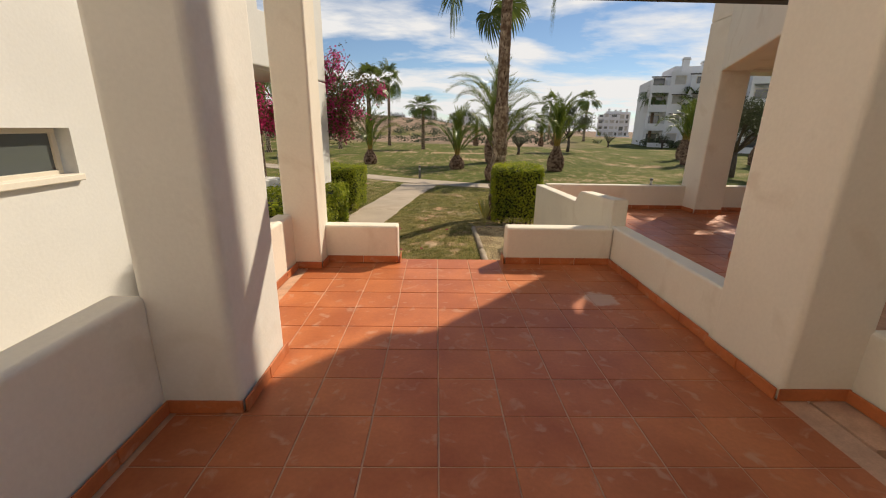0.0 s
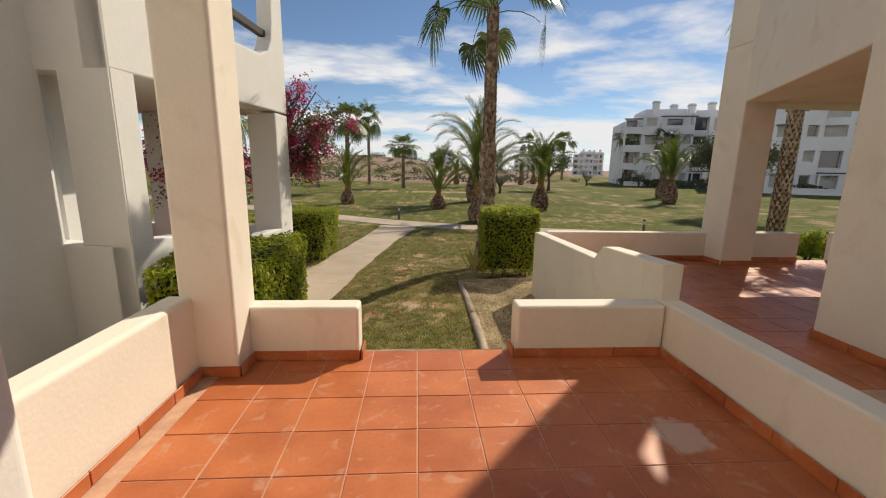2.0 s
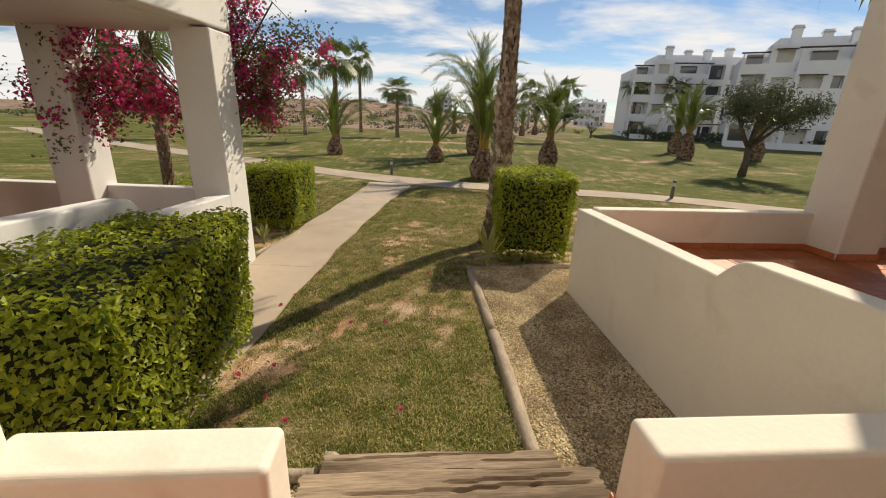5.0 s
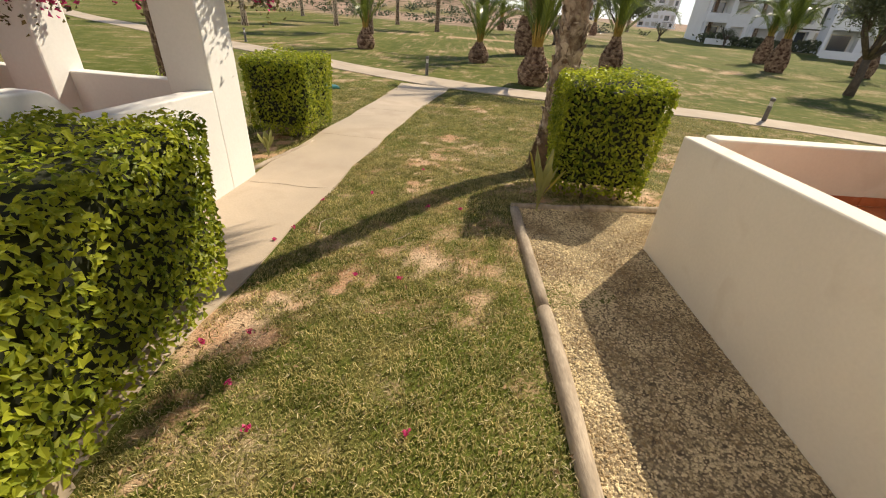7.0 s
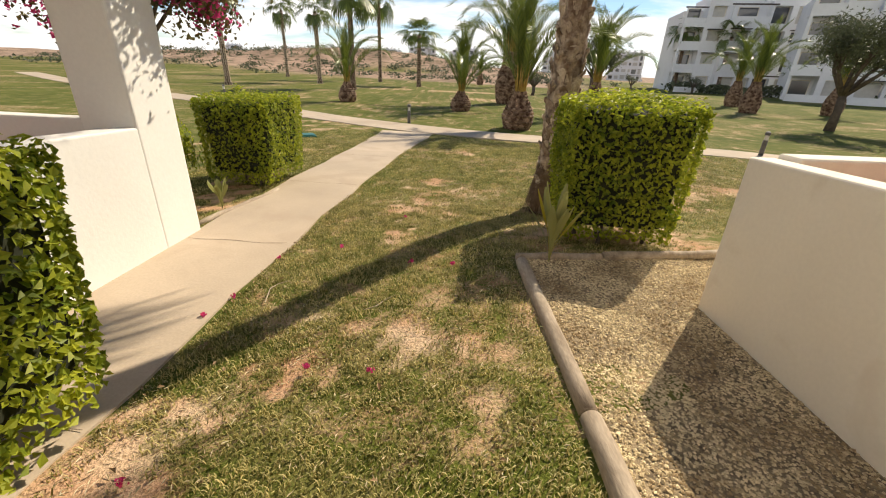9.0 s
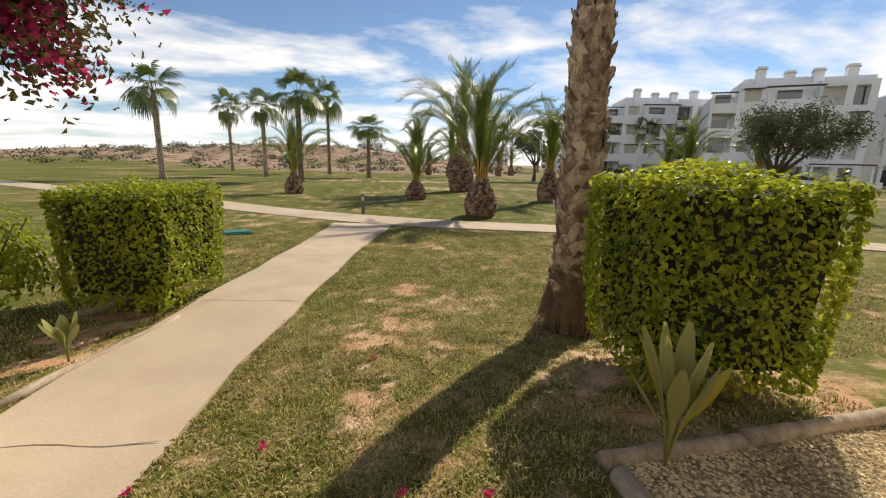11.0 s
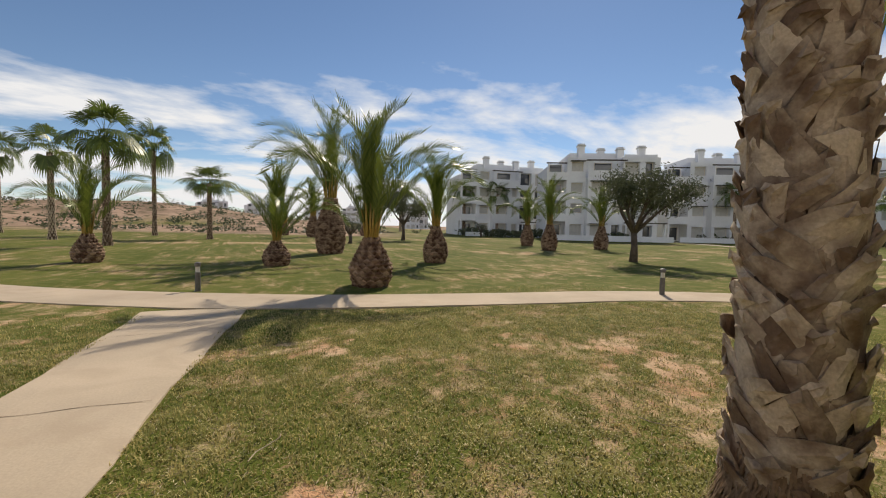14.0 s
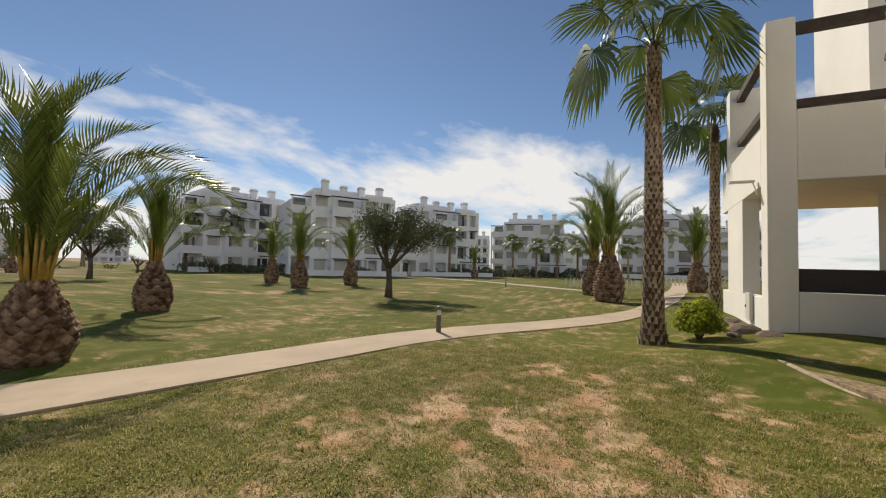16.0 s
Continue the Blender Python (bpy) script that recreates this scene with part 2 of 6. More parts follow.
PEBBLE = material("pebble", (0.46, 0.32, 0.165), 0.85, 0.22, 3, 140, 0.2, rgb2=(0.88, 0.72, 0.44), island=0.95)
ROCK = material("rock", (0.20, 0.15, 0.12), 0.9, 0.35, 6, 30, 0.6, 0.02)
BOLLARD = material("bollard_grey", (0.14, 0.13, 0.12), 0.5, 0.2, 20, 90, 0.1)
FROSTED = material("frosted_diffuser", (0.62, 0.60, 0.55), 0.4, 0.05, 20, 90, 0.05)
PLASTIC_GREEN = material("green_plastic", (0.03, 0.17, 0.15), 0.45, 0.15, 10, 80, 0.1)
IRON = material("dark_iron", (0.03, 0.03, 0.035), 0.5, 0.2, 10, 60, 0.1, metal=0.4)
WINDOW_FRAME = material("cream_window_frame", (0.66, 0.60, 0.5), 0.45, 0.04, 6, 60, 0.05)
SHUTTER = material("window_shutter", (0.5, 0.49, 0.46), 0.6, 0.08, 3, 40, 0.1)
WICKER = material("dark_wicker", (0.035, 0.032, 0.034), 0.6, 0.3, 30, 90, 0.5)
FABRIC = material("grey_cushion", (0.22, 0.22, 0.24), 0.9, 0.1, 12, 150, 0.2)
# darkened so that the gaps between leaf stubs look shaded
BARK = material("palm_bark", (0.10, 0.06, 0.04), 0.95, 0.35, 5, 40, 0.7, 0.012, rgb2=(0.20, 0.125, 0.08))
BOOT = material("dry_leaf_base", (0.25, 0.155, 0.10), 0.8, 0.3, 9, 85, 0.6, 0.004, rgb2=(0.62, 0.50, 0.38), object_random=1.0, island=0.4, stain=((0.16, 0.10, 0.07), 11.0, 0.56, 0.6))
FIBRE = material("palm_fibre", (0.22, 0.14, 0.085), 0.95, 0.3, 15, 90, 0.4)
PINE_SCALE = material("pineapple_scale", (0.15, 0.07, 0.04), 0.9, 0.3, 7, 45, 0.5, 0.008, rgb2=(0.46, 0.31, 0.21), island=0.9)
FROND_STALK = material("frond_stalk", (0.42, 0.24, 0.05), 0.5, 0.25, 5, 50, 0.2, rgb2=(0.50, 0.36, 0.09))
STRAW = material("grass_clippings", (0.46, 0.36, 0.20), 0.9, 0.2, 6, 60, 0.1, rgb2=(0.70, 0.60, 0.40), island=0.8)
WOOD_BARK = material("olive_bark", (0.12, 0.095, 0.075), 0.95, 0.3, 8, 40, 0.7, 0.012)
FAN_GREEN = leaf_material("fan_leaf", (0.04, 0.07, 0.014), (0.16, 0.205, 0.045), 0.42, 0.28)
FEATHER_GREEN = leaf_material("feather_leaf", (0.05, 0.085, 0.012), (0.20, 0.24, 0.045), 0.36, 0.25)
HEDGE_GREEN = leaf_material("hedge_leaf", (0.095, 0.16, 0.012), (0.52, 0.54, 0.05), 0.5, 0.5, 2.0)
OLIVE_GREEN = leaf_material("olive_leaf", (0.055, 0.068, 0.032), (0.155, 0.17, 0.09), 0.5, 0.2)
BOUG_GREEN = leaf_material("vine_leaf", (0.065, 0.055, 0.022), (0.22, 0.19, 0.07), 0.45, 0.3)
BRACT = leaf_material("magenta_bract", (0.40, 0.02, 0.10), (0.86, 0.11, 0.34), 0.6, 0.5, 3.0)
GRASS = leaf_material("grass_blade", (0.122, 0.132, 0.02), (0.66, 0.55, 0.24), 0.6, 0.34, 5.5, 1.7)
STRAP = leaf_material("strap_leaf", (0.20, 0.22, 0.06), (0.46, 0.44, 0.18), 0.4, 0.3)
YELLOW_LEAF = leaf_material("yellow_leaf", (0.45, 0.33, 0.03), (0.6, 0.5, 0.06), 0.5, 0.35)
DRY = material("dry_leaf", (0.33, 0.22, 0.12), 0.9, 0.3, 12, 60, 0.2)
# near-black: the shade among the inner twigs is painted into a solid core
HEDGE_CORE = material("hedge_shade_core", (0.022, 0.026, 0.012), 0.95, 0.3, 6, 40, 0.4)


def glass(name, tint):
    m = bpy.data.materials.new(name)
    m.use_nodes = True
    p = m.node_tree.nodes["Principled BSDF"]
    p.inputs["Base Color"].default_value = (*tint, 1)
    p.inputs["Roughness"].default_value, p.inputs["Metallic"].default_value = 0.08, 0.0
    p.inputs["Specular IOR Level"].default_value = 0.8
    return m


PANE = glass("dark_window_glass", (0.05, 0.055, 0.065))
FROST_PANE = glass("obscured_glass", (0.10, 0.11, 0.11))

# ---- helpers of the build ----


def mesh_of(name, verts, faces, mat, smooth=False):
    me = bpy.data.meshes.new(name)
    me.from_pydata(np.asarray(verts, dtype=float).tolist() if isinstance(verts, np.ndarray) else verts, [], faces.tolist() if isinstance(faces, np.ndarray) else faces)
    me.materials.append(mat)
    if smooth:
        me.shade_smooth()
    return me


def bm_mesh(name, bm, mat, smooth=False):
    me = bpy.data.meshes.new(name)
    bm.to_mesh(me)
    bm.free()
    me.materials.append(mat)
    if smooth:
        me.shade_smooth()
    return me


def part(name, bm, mat, parent, label="", at=None, smooth=False):
    """One mesh object under a thing or a part."""
    ob = new(name, bm if isinstance(bm, bpy.types.Mesh) else bm_mesh(name, bm, mat, smooth))
    ob.parent = parent
    if at is not None:
        ob.matrix_basis = at
    if label:
        ob["label"] = label
    return ob


def thing(name, at, label, category, group="", kind=""):
    return tagged(placed(new(name), at), label, category, group, kind)


def placed(ob, at):
    ob.matrix_basis = at
    return ob


def box(x0, y0, z0, x1, y1, z1, bevel=0.0, segments=2, bm=None):
    own = bm is None
    b = bmesh.new()
    bmesh.ops.create_cube(b, size=1.0)
    for v in b.verts:
        v.co = Vector(((x0 + x1) / 2 + v.co.x * (x1 - x0), (y0 + y1) / 2 + v.co.y * (y1 - y0), (z0 + z1) / 2 + v.co.z * (z1 - z0)))
    if bevel:
        bmesh.ops.bevel(b, geom=list(b.edges), offset=bevel, segments=segments, profile=0.5, affect="EDGES")
    if own:
        return b
    join(bm, b)
    return bm


def join(bm, other):
    me = bpy.data.meshes.new("tmp")
    other.to_mesh(me)
    other.free()
    bm.from_mesh(me)
    bpy.data.meshes.remove(me)


def prism(profile, axis, lo, hi, bevel=0.02, segments=2):
    """A closed outline of 2D points pushed along an axis."""
    b = bmesh.new()

    def at(p, d):
        return {"x": (d, p[0], p[1]), "y": (p[0], d, p[1]), "z": (p[0], p[1], d)}[axis]
    lo_v, hi_v = [b.verts.new(at(p, lo)) for p in profile], [b.verts.new(at(p, hi)) for p in profile]
    n = len(profile)
    b.faces.new(lo_v)
    b.faces.new(hi_v[::-1])
    for i in range(n):
        b.faces.new((lo_v[i], hi_v[i], hi_v[(i + 1) % n], lo_v[(i + 1) % n]))
    bmesh.ops.recalc_face_normals(b, faces=b.faces)
    if bevel:
        rim = [e for e in b.edges if (e.verts[0] in lo_v) == (e.verts[1] in lo_v)]
        bmesh.ops.bevel(b, geom=rim, offset=bevel, segments=segments, profile=0.5, affect="EDGES", clamp_overlap=True)
    return b


def tube(points, radii, sides=8, bm=None, cap=True):
    """A round limb along points."""
    b = bm or bmesh.new()
    rings = []
    for i, p in enumerate(points):
        p = Vector(p)
        d = (Vector(points[min(i + 1, len(points) - 1)]) - Vector(points[max(i - 1, 0)])).normalized()
        u = d.orthogonal().normalized() if abs(d.z) > 0.99 else d.cross(Vector((0, 0, 1))).normalized()
        w = d.cross(u)
        rings.append([b.verts.new(p + (u * math.cos(a) + w * math.sin(a)) * radii[i]) for a in [2 * math.pi * k / sides for k in range(sides)]])
    for r0, r1 in zip(rings, rings[1:]):
        for k in range(sides):
            b.faces.new((r0[k], r0[(k + 1) % sides], r1[(k + 1) % sides], r1[k]))
    if cap:
        b.faces.new(rings[0][::-1])
        b.faces.new(rings[-1])
    return b


def structure(name, bm, mat, label, category, at=None, smooth=False):
    ob = new(name, bm if isinstance(bm, bpy.types.Mesh) else bm_mesh(name, bm, mat, smooth))
    if at is not None:
        ob.matrix_basis = at
    return tagged(ob, label, category, kind="structure")


# ---- ground ----


def smooth(a, b, v):
    t = np.clip((v - a) / (b - a), 0, 1)
    return t * t * (3 - 2 * t)


def wave(x, y, k, s):
    """Cheap smooth noise, about -1 to 1."""
    r = np.random.RandomState(s)
    out = 0
    for i in range(7):
        a, f, ph = r.uniform(0, 2 * math.pi), k * r.uniform(0.6, 1.7), r.uniform(0, 6.28)
        out = out + np.sin((x * math.cos(a) + y * math.sin(a)) * f + ph)
    return out / 3.2


def speckle(x, y, k, s):
    """Even lattice noise, about -1 to 1, with no direction of its own."""
    u, v = np.asarray(x, float) * k, np.asarray(y, float) * k
    i, j = np.floor(u).astype(np.int64), np.floor(v).astype(np.int64)
    a, b = u - i, v - j
    a, b = a * a * (3 - 2 * a), b * b * (3 - 2 * b)

    def h(p, q):
        n = (p * 374761393 + q * 668265263 + s * 1442695) & 0x7FFFFFFF
        n = ((n ^ (n >> 13)) * 1274126177) & 0x7FFFFFFF
        return ((n ^ (n >> 16)) & 0xFFFF) / 32767.5 - 1
    return (h(i, j) * (1 - a) + h(i + 1, j) * a) * (1 - b) + (h(i, j + 1) * (1 - a) + h(i + 1, j + 1) * a) * b


def ground_z(x, y):
    x, y = np.asarray(x, float), np.asarray(y, float)
    z = -0.88 + 0.24 * smooth(-1.2, 1.5, x) * (1 - smooth(8.6, 11.5, y))
    z = z + 0.20 * smooth(6.5, 9.0, x) * (1 - smooth(10.4, 12.6, y))
    z = z + 0.025 * wave(x, y, 0.35, 3) * smooth(9, 14, y)
    far = smooth(64, 130, np.hypot(x, y)) * (1 - smooth(15, 60, x))
    z = z + far * (1.1 + 0.8 * wave(x, y, 0.035, 5) + 0.4 * wave(x, y, 0.11, 6))
    mound = np.exp(-(((x + 26) / 46) ** 2 + ((y - 128) / 26) ** 2))
    return z + mound * (3.1 + 0.6 * wave(x, y, 0.2, 7))


BARE = [(3.74, 15.28, 0.5, 0.25, 0.6), (3.76, 14.33, 0.65, 0.4, 0.75), (4.56, 13.73, 0.7, 0.3, 0.85), (4.63, 12.85, 0.55, 0.45, 0.9), (6.66, 12.4, 0.9, 0.3, 0.95), (6.7, 13.15, 0.8, 0.3, 0.8), (5.84, 11.0, 0.45, 0.3, 0.9), (4.28, 11.5, 0.35, 0.25, 0.85), (3.95, 12.17, 0.5, 0.25, 0.8), (3.56, 12.86, 0.5, 0.4, 0.65), (3.05, 13.3, 0.4, 0.35, 0.6),
        (1.08, 15.1, 0.55, 0.35, 1.0), (2.52, 12.19, 0.35, 0.25, 0.8), (2.49, 14.05, 0.4, 0.2, 0.7), (4.94, 13.7, 0.5, 0.25, 0.6), (1.07, 11.82, 0.35, 0.22, 0.75), (-4.68, 20.5, 1.2, 0.35, 0.7), (-3.0, 19.4, 1.0, 0.3, 0.7), (-2.1, 14.6, 0.5, 0.3, 0.6),
        (0.58, 12.38, 0.32, 0.3, 0.95), (0.49, 11.41, 0.26, 0.45, 1.0), (0.28, 10.88, 0.3, 0.25, 0.95), (0.85, 10.71, 0.3, 0.22, 0.8), (0.29, 11.99, 0.25, 0.16, 0.8), (1.21, 11.8, 0.25, 0.15, 0.6), (0.54, 11.7, 0.2, 0.2, 0.6),
        (0.26, 9.59, 0.22, 0.35, 1.0), (0.38, 10.28, 0.22, 0.25, 0.8), (0.46, 7.95, 0.45, 0.32, 0.85), (0.03, 7.72, 0.35, 0.25, 0.95), (0.81, 7.8, 0.3, 0.4, 0.75), (0.93, 7.33, 0.22, 0.35, 0.65), (-0.83, 7.03, 0.35, 0.45, 1.0), (-0.75, 6.3, 0.3, 0.5, 0.8), (2.6, 10.0, 1.0, 0.9, 1.0), (-2.2, 11.3, 0.5, 0.9, 0.9)]
THIN = [(4.6, 12.9, 2.6, 2.2, 0.52), (0.5, 8.0, 0.9, 1.2, 0.45), (0.6, 11.4, 0.9, 1.2, 0.42), (2.6, 14.2, 2.2, 0.8, 0.40), (6.6, 11.4, 1.6, 1.4, 0.45)]
STREAK = [(14.6, 28.5, 3.4, 0.5, -0.9), (2.8, 33.0, 4.5, 0.5, -0.1), (-4, 41, 4.0, 0.6, 0.1), (-9.5, 26.5, 3.0, 0.4, 0.2), (3.0, 41.5, 4.5, 0.6, 0.0), (20, 24, 3, 0.5, -0.6)]


def bareness(x, y):
    """0 for full turf, 1 for bare soil."""
    x, y = np.asarray(x, float), np.asarray(y, float)
    jag = 0.45 * speckle(x, y, 2.1, 11) + 0.5 * speckle(x, y, 5.3, 12) + 0.42 * speckle(x, y, 11, 15)
    b = 0.24 + 0.15 * speckle(x, y, 0.45, 13) + 0.20 * speckle(x, y, 2.3, 14) + 0.24 * speckle(x, y, 6.1, 16) + 0.12 * speckle(x, y, 12, 17)
    worn = 0.7 + 0.9 * speckle(x, y, 3.7, 19) + 0.5 * speckle(x, y, 9.5, 20)
    for cx, cy, rx, ry, s in THIN:
        d = np.sqrt(((x - cx) / rx) ** 2 + ((y - cy) / ry) ** 2)
        b = np.maximum(b, s * (1 - smooth(0.4, 1.15, d + 0.3 * jag)) * worn)
    for cx, cy, rx, ry, s in BARE:
        d = np.sqrt(((x - cx) / rx) ** 2 + ((y - cy) / ry) ** 2)
        b = np.maximum(b, s * (1 - smooth(0.25, 1.2, d + 1.1 * jag)) * (0.85 + 0.45 * speckle(x, y, 8.0, 18)))
    for cx, cy, rx, ry, a in STREAK:
        u, v = (x - cx) * math.cos(a) + (y - cy) * math.sin(a), (y - cy) * math.cos(a) - (x - cx) * math.sin(a)
        b = np.maximum(b, 0.75 * (1 - smooth(0.5, 1.2, np.sqrt((u / rx) ** 2 + (v / ry) ** 2) + 0.6 * jag)))
    return np.clip(b, 0, 1)


def sandiness(x, y):
    x, y = np.asarray(x, float), np.asarray(y, float)
    edge = y + 0.35 * x + 5 * wave(x, y, 0.06, 21)
    s = smooth(60, 66, edge) * (1 - smooth(14, 26, x - 0.25 * (y - 60)))
    s = np.maximum(s, smooth(150, 170, np.hypot(x, y)))
    green = np.exp(-(((x + 8) / 16) ** 2 + ((y - 96) / 5) ** 2)) + np.exp(-(((x + 70) / 22) ** 2 + ((y - 88) / 5) ** 2))
    return np.clip(s - 1.2 * smooth(0.4, 0.7, green), 0, 1)


def ground_material():
    m = bpy.data.materials.new("lawn_and_sand")
    m.use_nodes = True
    nt = m.node_tree
    p = nt.nodes["Principled BSDF"]
    p.inputs["Roughness"].default_value, p.inputs["Specular IOR Level"].default_value = 0.95, 0.1
    geo = nt.nodes.new("ShaderNodeNewGeometry")

    def noise_node(s, d):
        n = nt.nodes.new("ShaderNodeTexNoise")
        n.inputs["Scale"].default_value, n.inputs["Detail"].default_value = s, d
        nt.links.new(geo.outputs["Position"], n.inputs["Vector"])
        return n

    def blend(fac, a, b):
        x = nt.nodes.new("ShaderNodeMix"); x.data_type = "RGBA"
        nt.links.new(fac, x.inputs[0])
        for slot, c in ((6, a), (7, b)):
            if isinstance(c, tuple):
                x.inputs[slot].default_value = (*c, 1)
            else:
                nt.links.new(c, x.inputs[slot])
        return x.outputs[2]

    def stretch(sock, lo, hi):
        r = nt.nodes.new("ShaderNodeMapRange")
        r.inputs["From Min"].default_value, r.inputs["From Max"].default_value = lo, hi
        nt.links.new(sock, r.inputs["Value"])
        return r.outputs[0]
    wide, mid, grain = noise_node(0.35, 3), noise_node(2.2, 5), noise_node(55, 8)
    turf = blend(stretch(wide.outputs["Fac"], 0.35, 0.65), (0.078, 0.102, 0.016), (0.128, 0.138, 0.029))
    turf = blend(stretch(mid.outputs["Fac"], 0.48, 0.80), turf, (0.245, 0.205, 0.08))
    turf = blend(stretch(grain.outputs["Fac"], 0.5, 0.72), turf, (0.09, 0.10, 0.022))
    soil = blend(stretch(mid.outputs["Fac"], 0.35, 0.65), (0.50, 0.29, 0.17), (0.62, 0.45, 0.30))
    soil = blend(stretch(grain.outputs["Fac"], 0.55, 0.75), soil, (0.26, 0.17, 0.10))
    scrub, clump = noise_node(0.11, 5), noise_node(0.6, 6)
    sand = blend(stretch(scrub.outputs["Fac"], 0.42, 0.6), (0.42, 0.29, 0.21), (0.26, 0.18, 0.125))
    sand = blend(stretch(clump.outputs["Fac"], 0.53, 0.62), sand, (0.13, 0.105, 0.06))
    bare = nt.nodes.new("ShaderNodeAttribute"); bare.attribute_name = "bare"
    sandy = nt.nodes.new("ShaderNodeAttribute"); sandy.attribute_name = "sandy"
    rough = nt.nodes.new("ShaderNodeMath"); rough.operation = "MULTIPLY_ADD"; rough.inputs[1].default_value = 1.1
    nt.links.new(grain.outputs["Fac"], rough.inputs[0])
    crumbs = noise_node(9, 7)
    broken = nt.nodes.new("ShaderNodeMath"); broken.operation = "MULTIPLY_ADD"; broken.inputs[1].default_value = 0.9
    nt.links.new(crumbs.outputs["Fac"], broken.inputs[0])
    nt.links.new(bare.outputs["Fac"], broken.inputs[2])
    nt.links.new(broken.outputs[0], rough.inputs[2])
    colour = blend(stretch(rough.outputs[0], 1.30, 1.80), turf, soil)
    colour = blend(sandy.outputs["Fac"], colour, sand)
    nt.links.new(colour, p.inputs["Base Color"])
    bp = nt.nodes.new("ShaderNodeBump")
    bp.inputs["Strength"].default_value, bp.inputs["Distance"].default_value = 0.6, 0.03
    nt.links.new(grain.outputs["Fac"], bp.inputs["Height"])
    nt.links.new(bp.outputs[0], p.inputs["Normal"])
    return m


def spaced(lo, hi, step, reach, grow=1.09):
    mid = np.arange(lo, hi, step)
    out_hi, out_lo, s = [mid[-1]], [mid[0]], step
    while out_hi[-1] < reach or out_lo[-1] > -reach:
        s *= grow
        out_hi.append(out_hi[-1] + s)
        out_lo.append(out_lo[-1] - s)
    return np.concatenate((np.array(out_lo[1:])[::-1], mid, np.array(out_hi[1:])))


def build_ground():
    xs, ys = spaced(-3.2, 9.0, 0.085, 1500), spaced(5.0, 17.5, 0.085, 1500)
    gx, gy = np.meshgrid(xs, ys)
    gz = ground_z(gx, gy) + 0.012 * wave(gx, gy, 3.0, 31) * (np.hypot(gx, gy) < 60)
    nx, ny = len(xs), len(ys)
    verts = np.stack((gx.ravel(), gy.ravel(), gz.ravel()), 1)
    idx = np.arange(nx * ny).reshape(ny, nx)
    faces = np.stack((idx[:-1, :-1].ravel(), idx[:-1, 1:].ravel(), idx[1:, 1:].ravel(), idx[1:, :-1].ravel()), 1)
    me = mesh_of("ground", verts, faces, ground_material(), True)
    me.attributes.new("bare", "FLOAT", "POINT").data.foreach_set("value", bareness(gx, gy).ravel().astype(np.float32))
    me.attributes.new("sandy", "FLOAT", "POINT").data.foreach_set("value", sandiness(gx, gy).ravel().astype(np.float32))
    return tagged(new("ground", me), "patchy green lawn with bare reddish soil running out to sandy scrub", "lawn", kind="structure")


ground = build_ground()


def ribbon(name, centre, widths, thick, mat, label, category, lift=0.015, step=0.5):
    """A slab laid along a line over the ground."""
    pts = [Vector((*p, 0)) for p in centre]
    fine, fw = [], []
    for i in range(len(pts) - 1):
        n = max(1, int((pts[i + 1] - pts[i]).length / step))
        p0, p1, p2, p3 = pts[max(i - 1, 0)], pts[i], pts[i + 1], pts[min(i + 2, len(pts) - 1)]
        for k in range(n):
            t = k / n
            fine.append(0.5 * ((2 * p1) + (p2 - p0) * t + (2 * p0 - 5 * p1 + 4 * p2 - p3) * t * t + (3 * p1 - p0 - 3 * p2 + p3) * t ** 3))
            fw.append(widths[i] + (widths[i + 1] - widths[i]) * t)
    fine.append(pts[-1]); fw.append(widths[-1])
    b = bmesh.new()
    rows = []
    for i, p in enumerate(fine):
        d = (fine[min(i + 1, len(fine) - 1)] - fine[max(i - 1, 0)]).normalized()
        side = Vector((d.y, -d.x, 0))
        row = []
        for k in range(7):
            s = (k / 6 - 0.5) * fw[i]
            wob = 0.025 * math.sin(p.y * 3.1 + p.x * 2.3 + k) if k in (0, 6) else 0
            q = p + side * (s + wob)
            row.append(b.verts.new((q.x, q.y, float(ground_z(q.x, q.y)) + lift - (0.008 if k in (0, 6) else 0))))
        rows.append(row)
    top = [b.faces.new((r0[k], r0[k + 1], r1[k + 1], r1[k])) for r0, r1 in zip(rows, rows[1:]) for k in range(6)]
    r = bmesh.ops.extrude_face_region(b, geom=top)
    for v in [g for g in r["geom"] if isinstance(g, bmesh.types.BMVert)]:
        v.co.z -= thick
    bmesh.ops.recalc_face_normals(b, faces=b.faces)
    return structure(name, b, mat, label, category)


# ---- paths ----
MAIN_PATH = [(-1.62, 5.2), (-1.55, 7.2), (-1.36, 9.2), (-1.14, 11.2), (-0.62, 14.5), (-0.06, 17.9)]
CROSS_PATH = [(-34, 44), (-24, 35.5), (-14, 28.2), (-6.4, 23.1), (-3.0, 20.6), (0.1, 18.8), (2.5, 17.75), (5.5, 16.85), (9.0, 15.75), (13.0, 13.6), (16.5, 12.2), (22, 11.0), (34, 9.6), (50, 8.5)]
path_1 = ribbon("path_1", MAIN_PATH, [1.05, 1.08, 1.14, 1.14, 1.16, 1.5], 0.1, CONCRETE, "pale worn concrete footpath through the lawn", "path", 0.022)
ribbon("path_2", CROSS_PATH, [1.5, 1.5, 1.5, 1.5, 1.4, 1.5, 1.3, 1.2, 1.2, 1.2, 1.2, 1.2, 1.2, 1.2], 0.1, CONCRETE, "pale concrete footpath curving across the lawn", "path", 0.030)
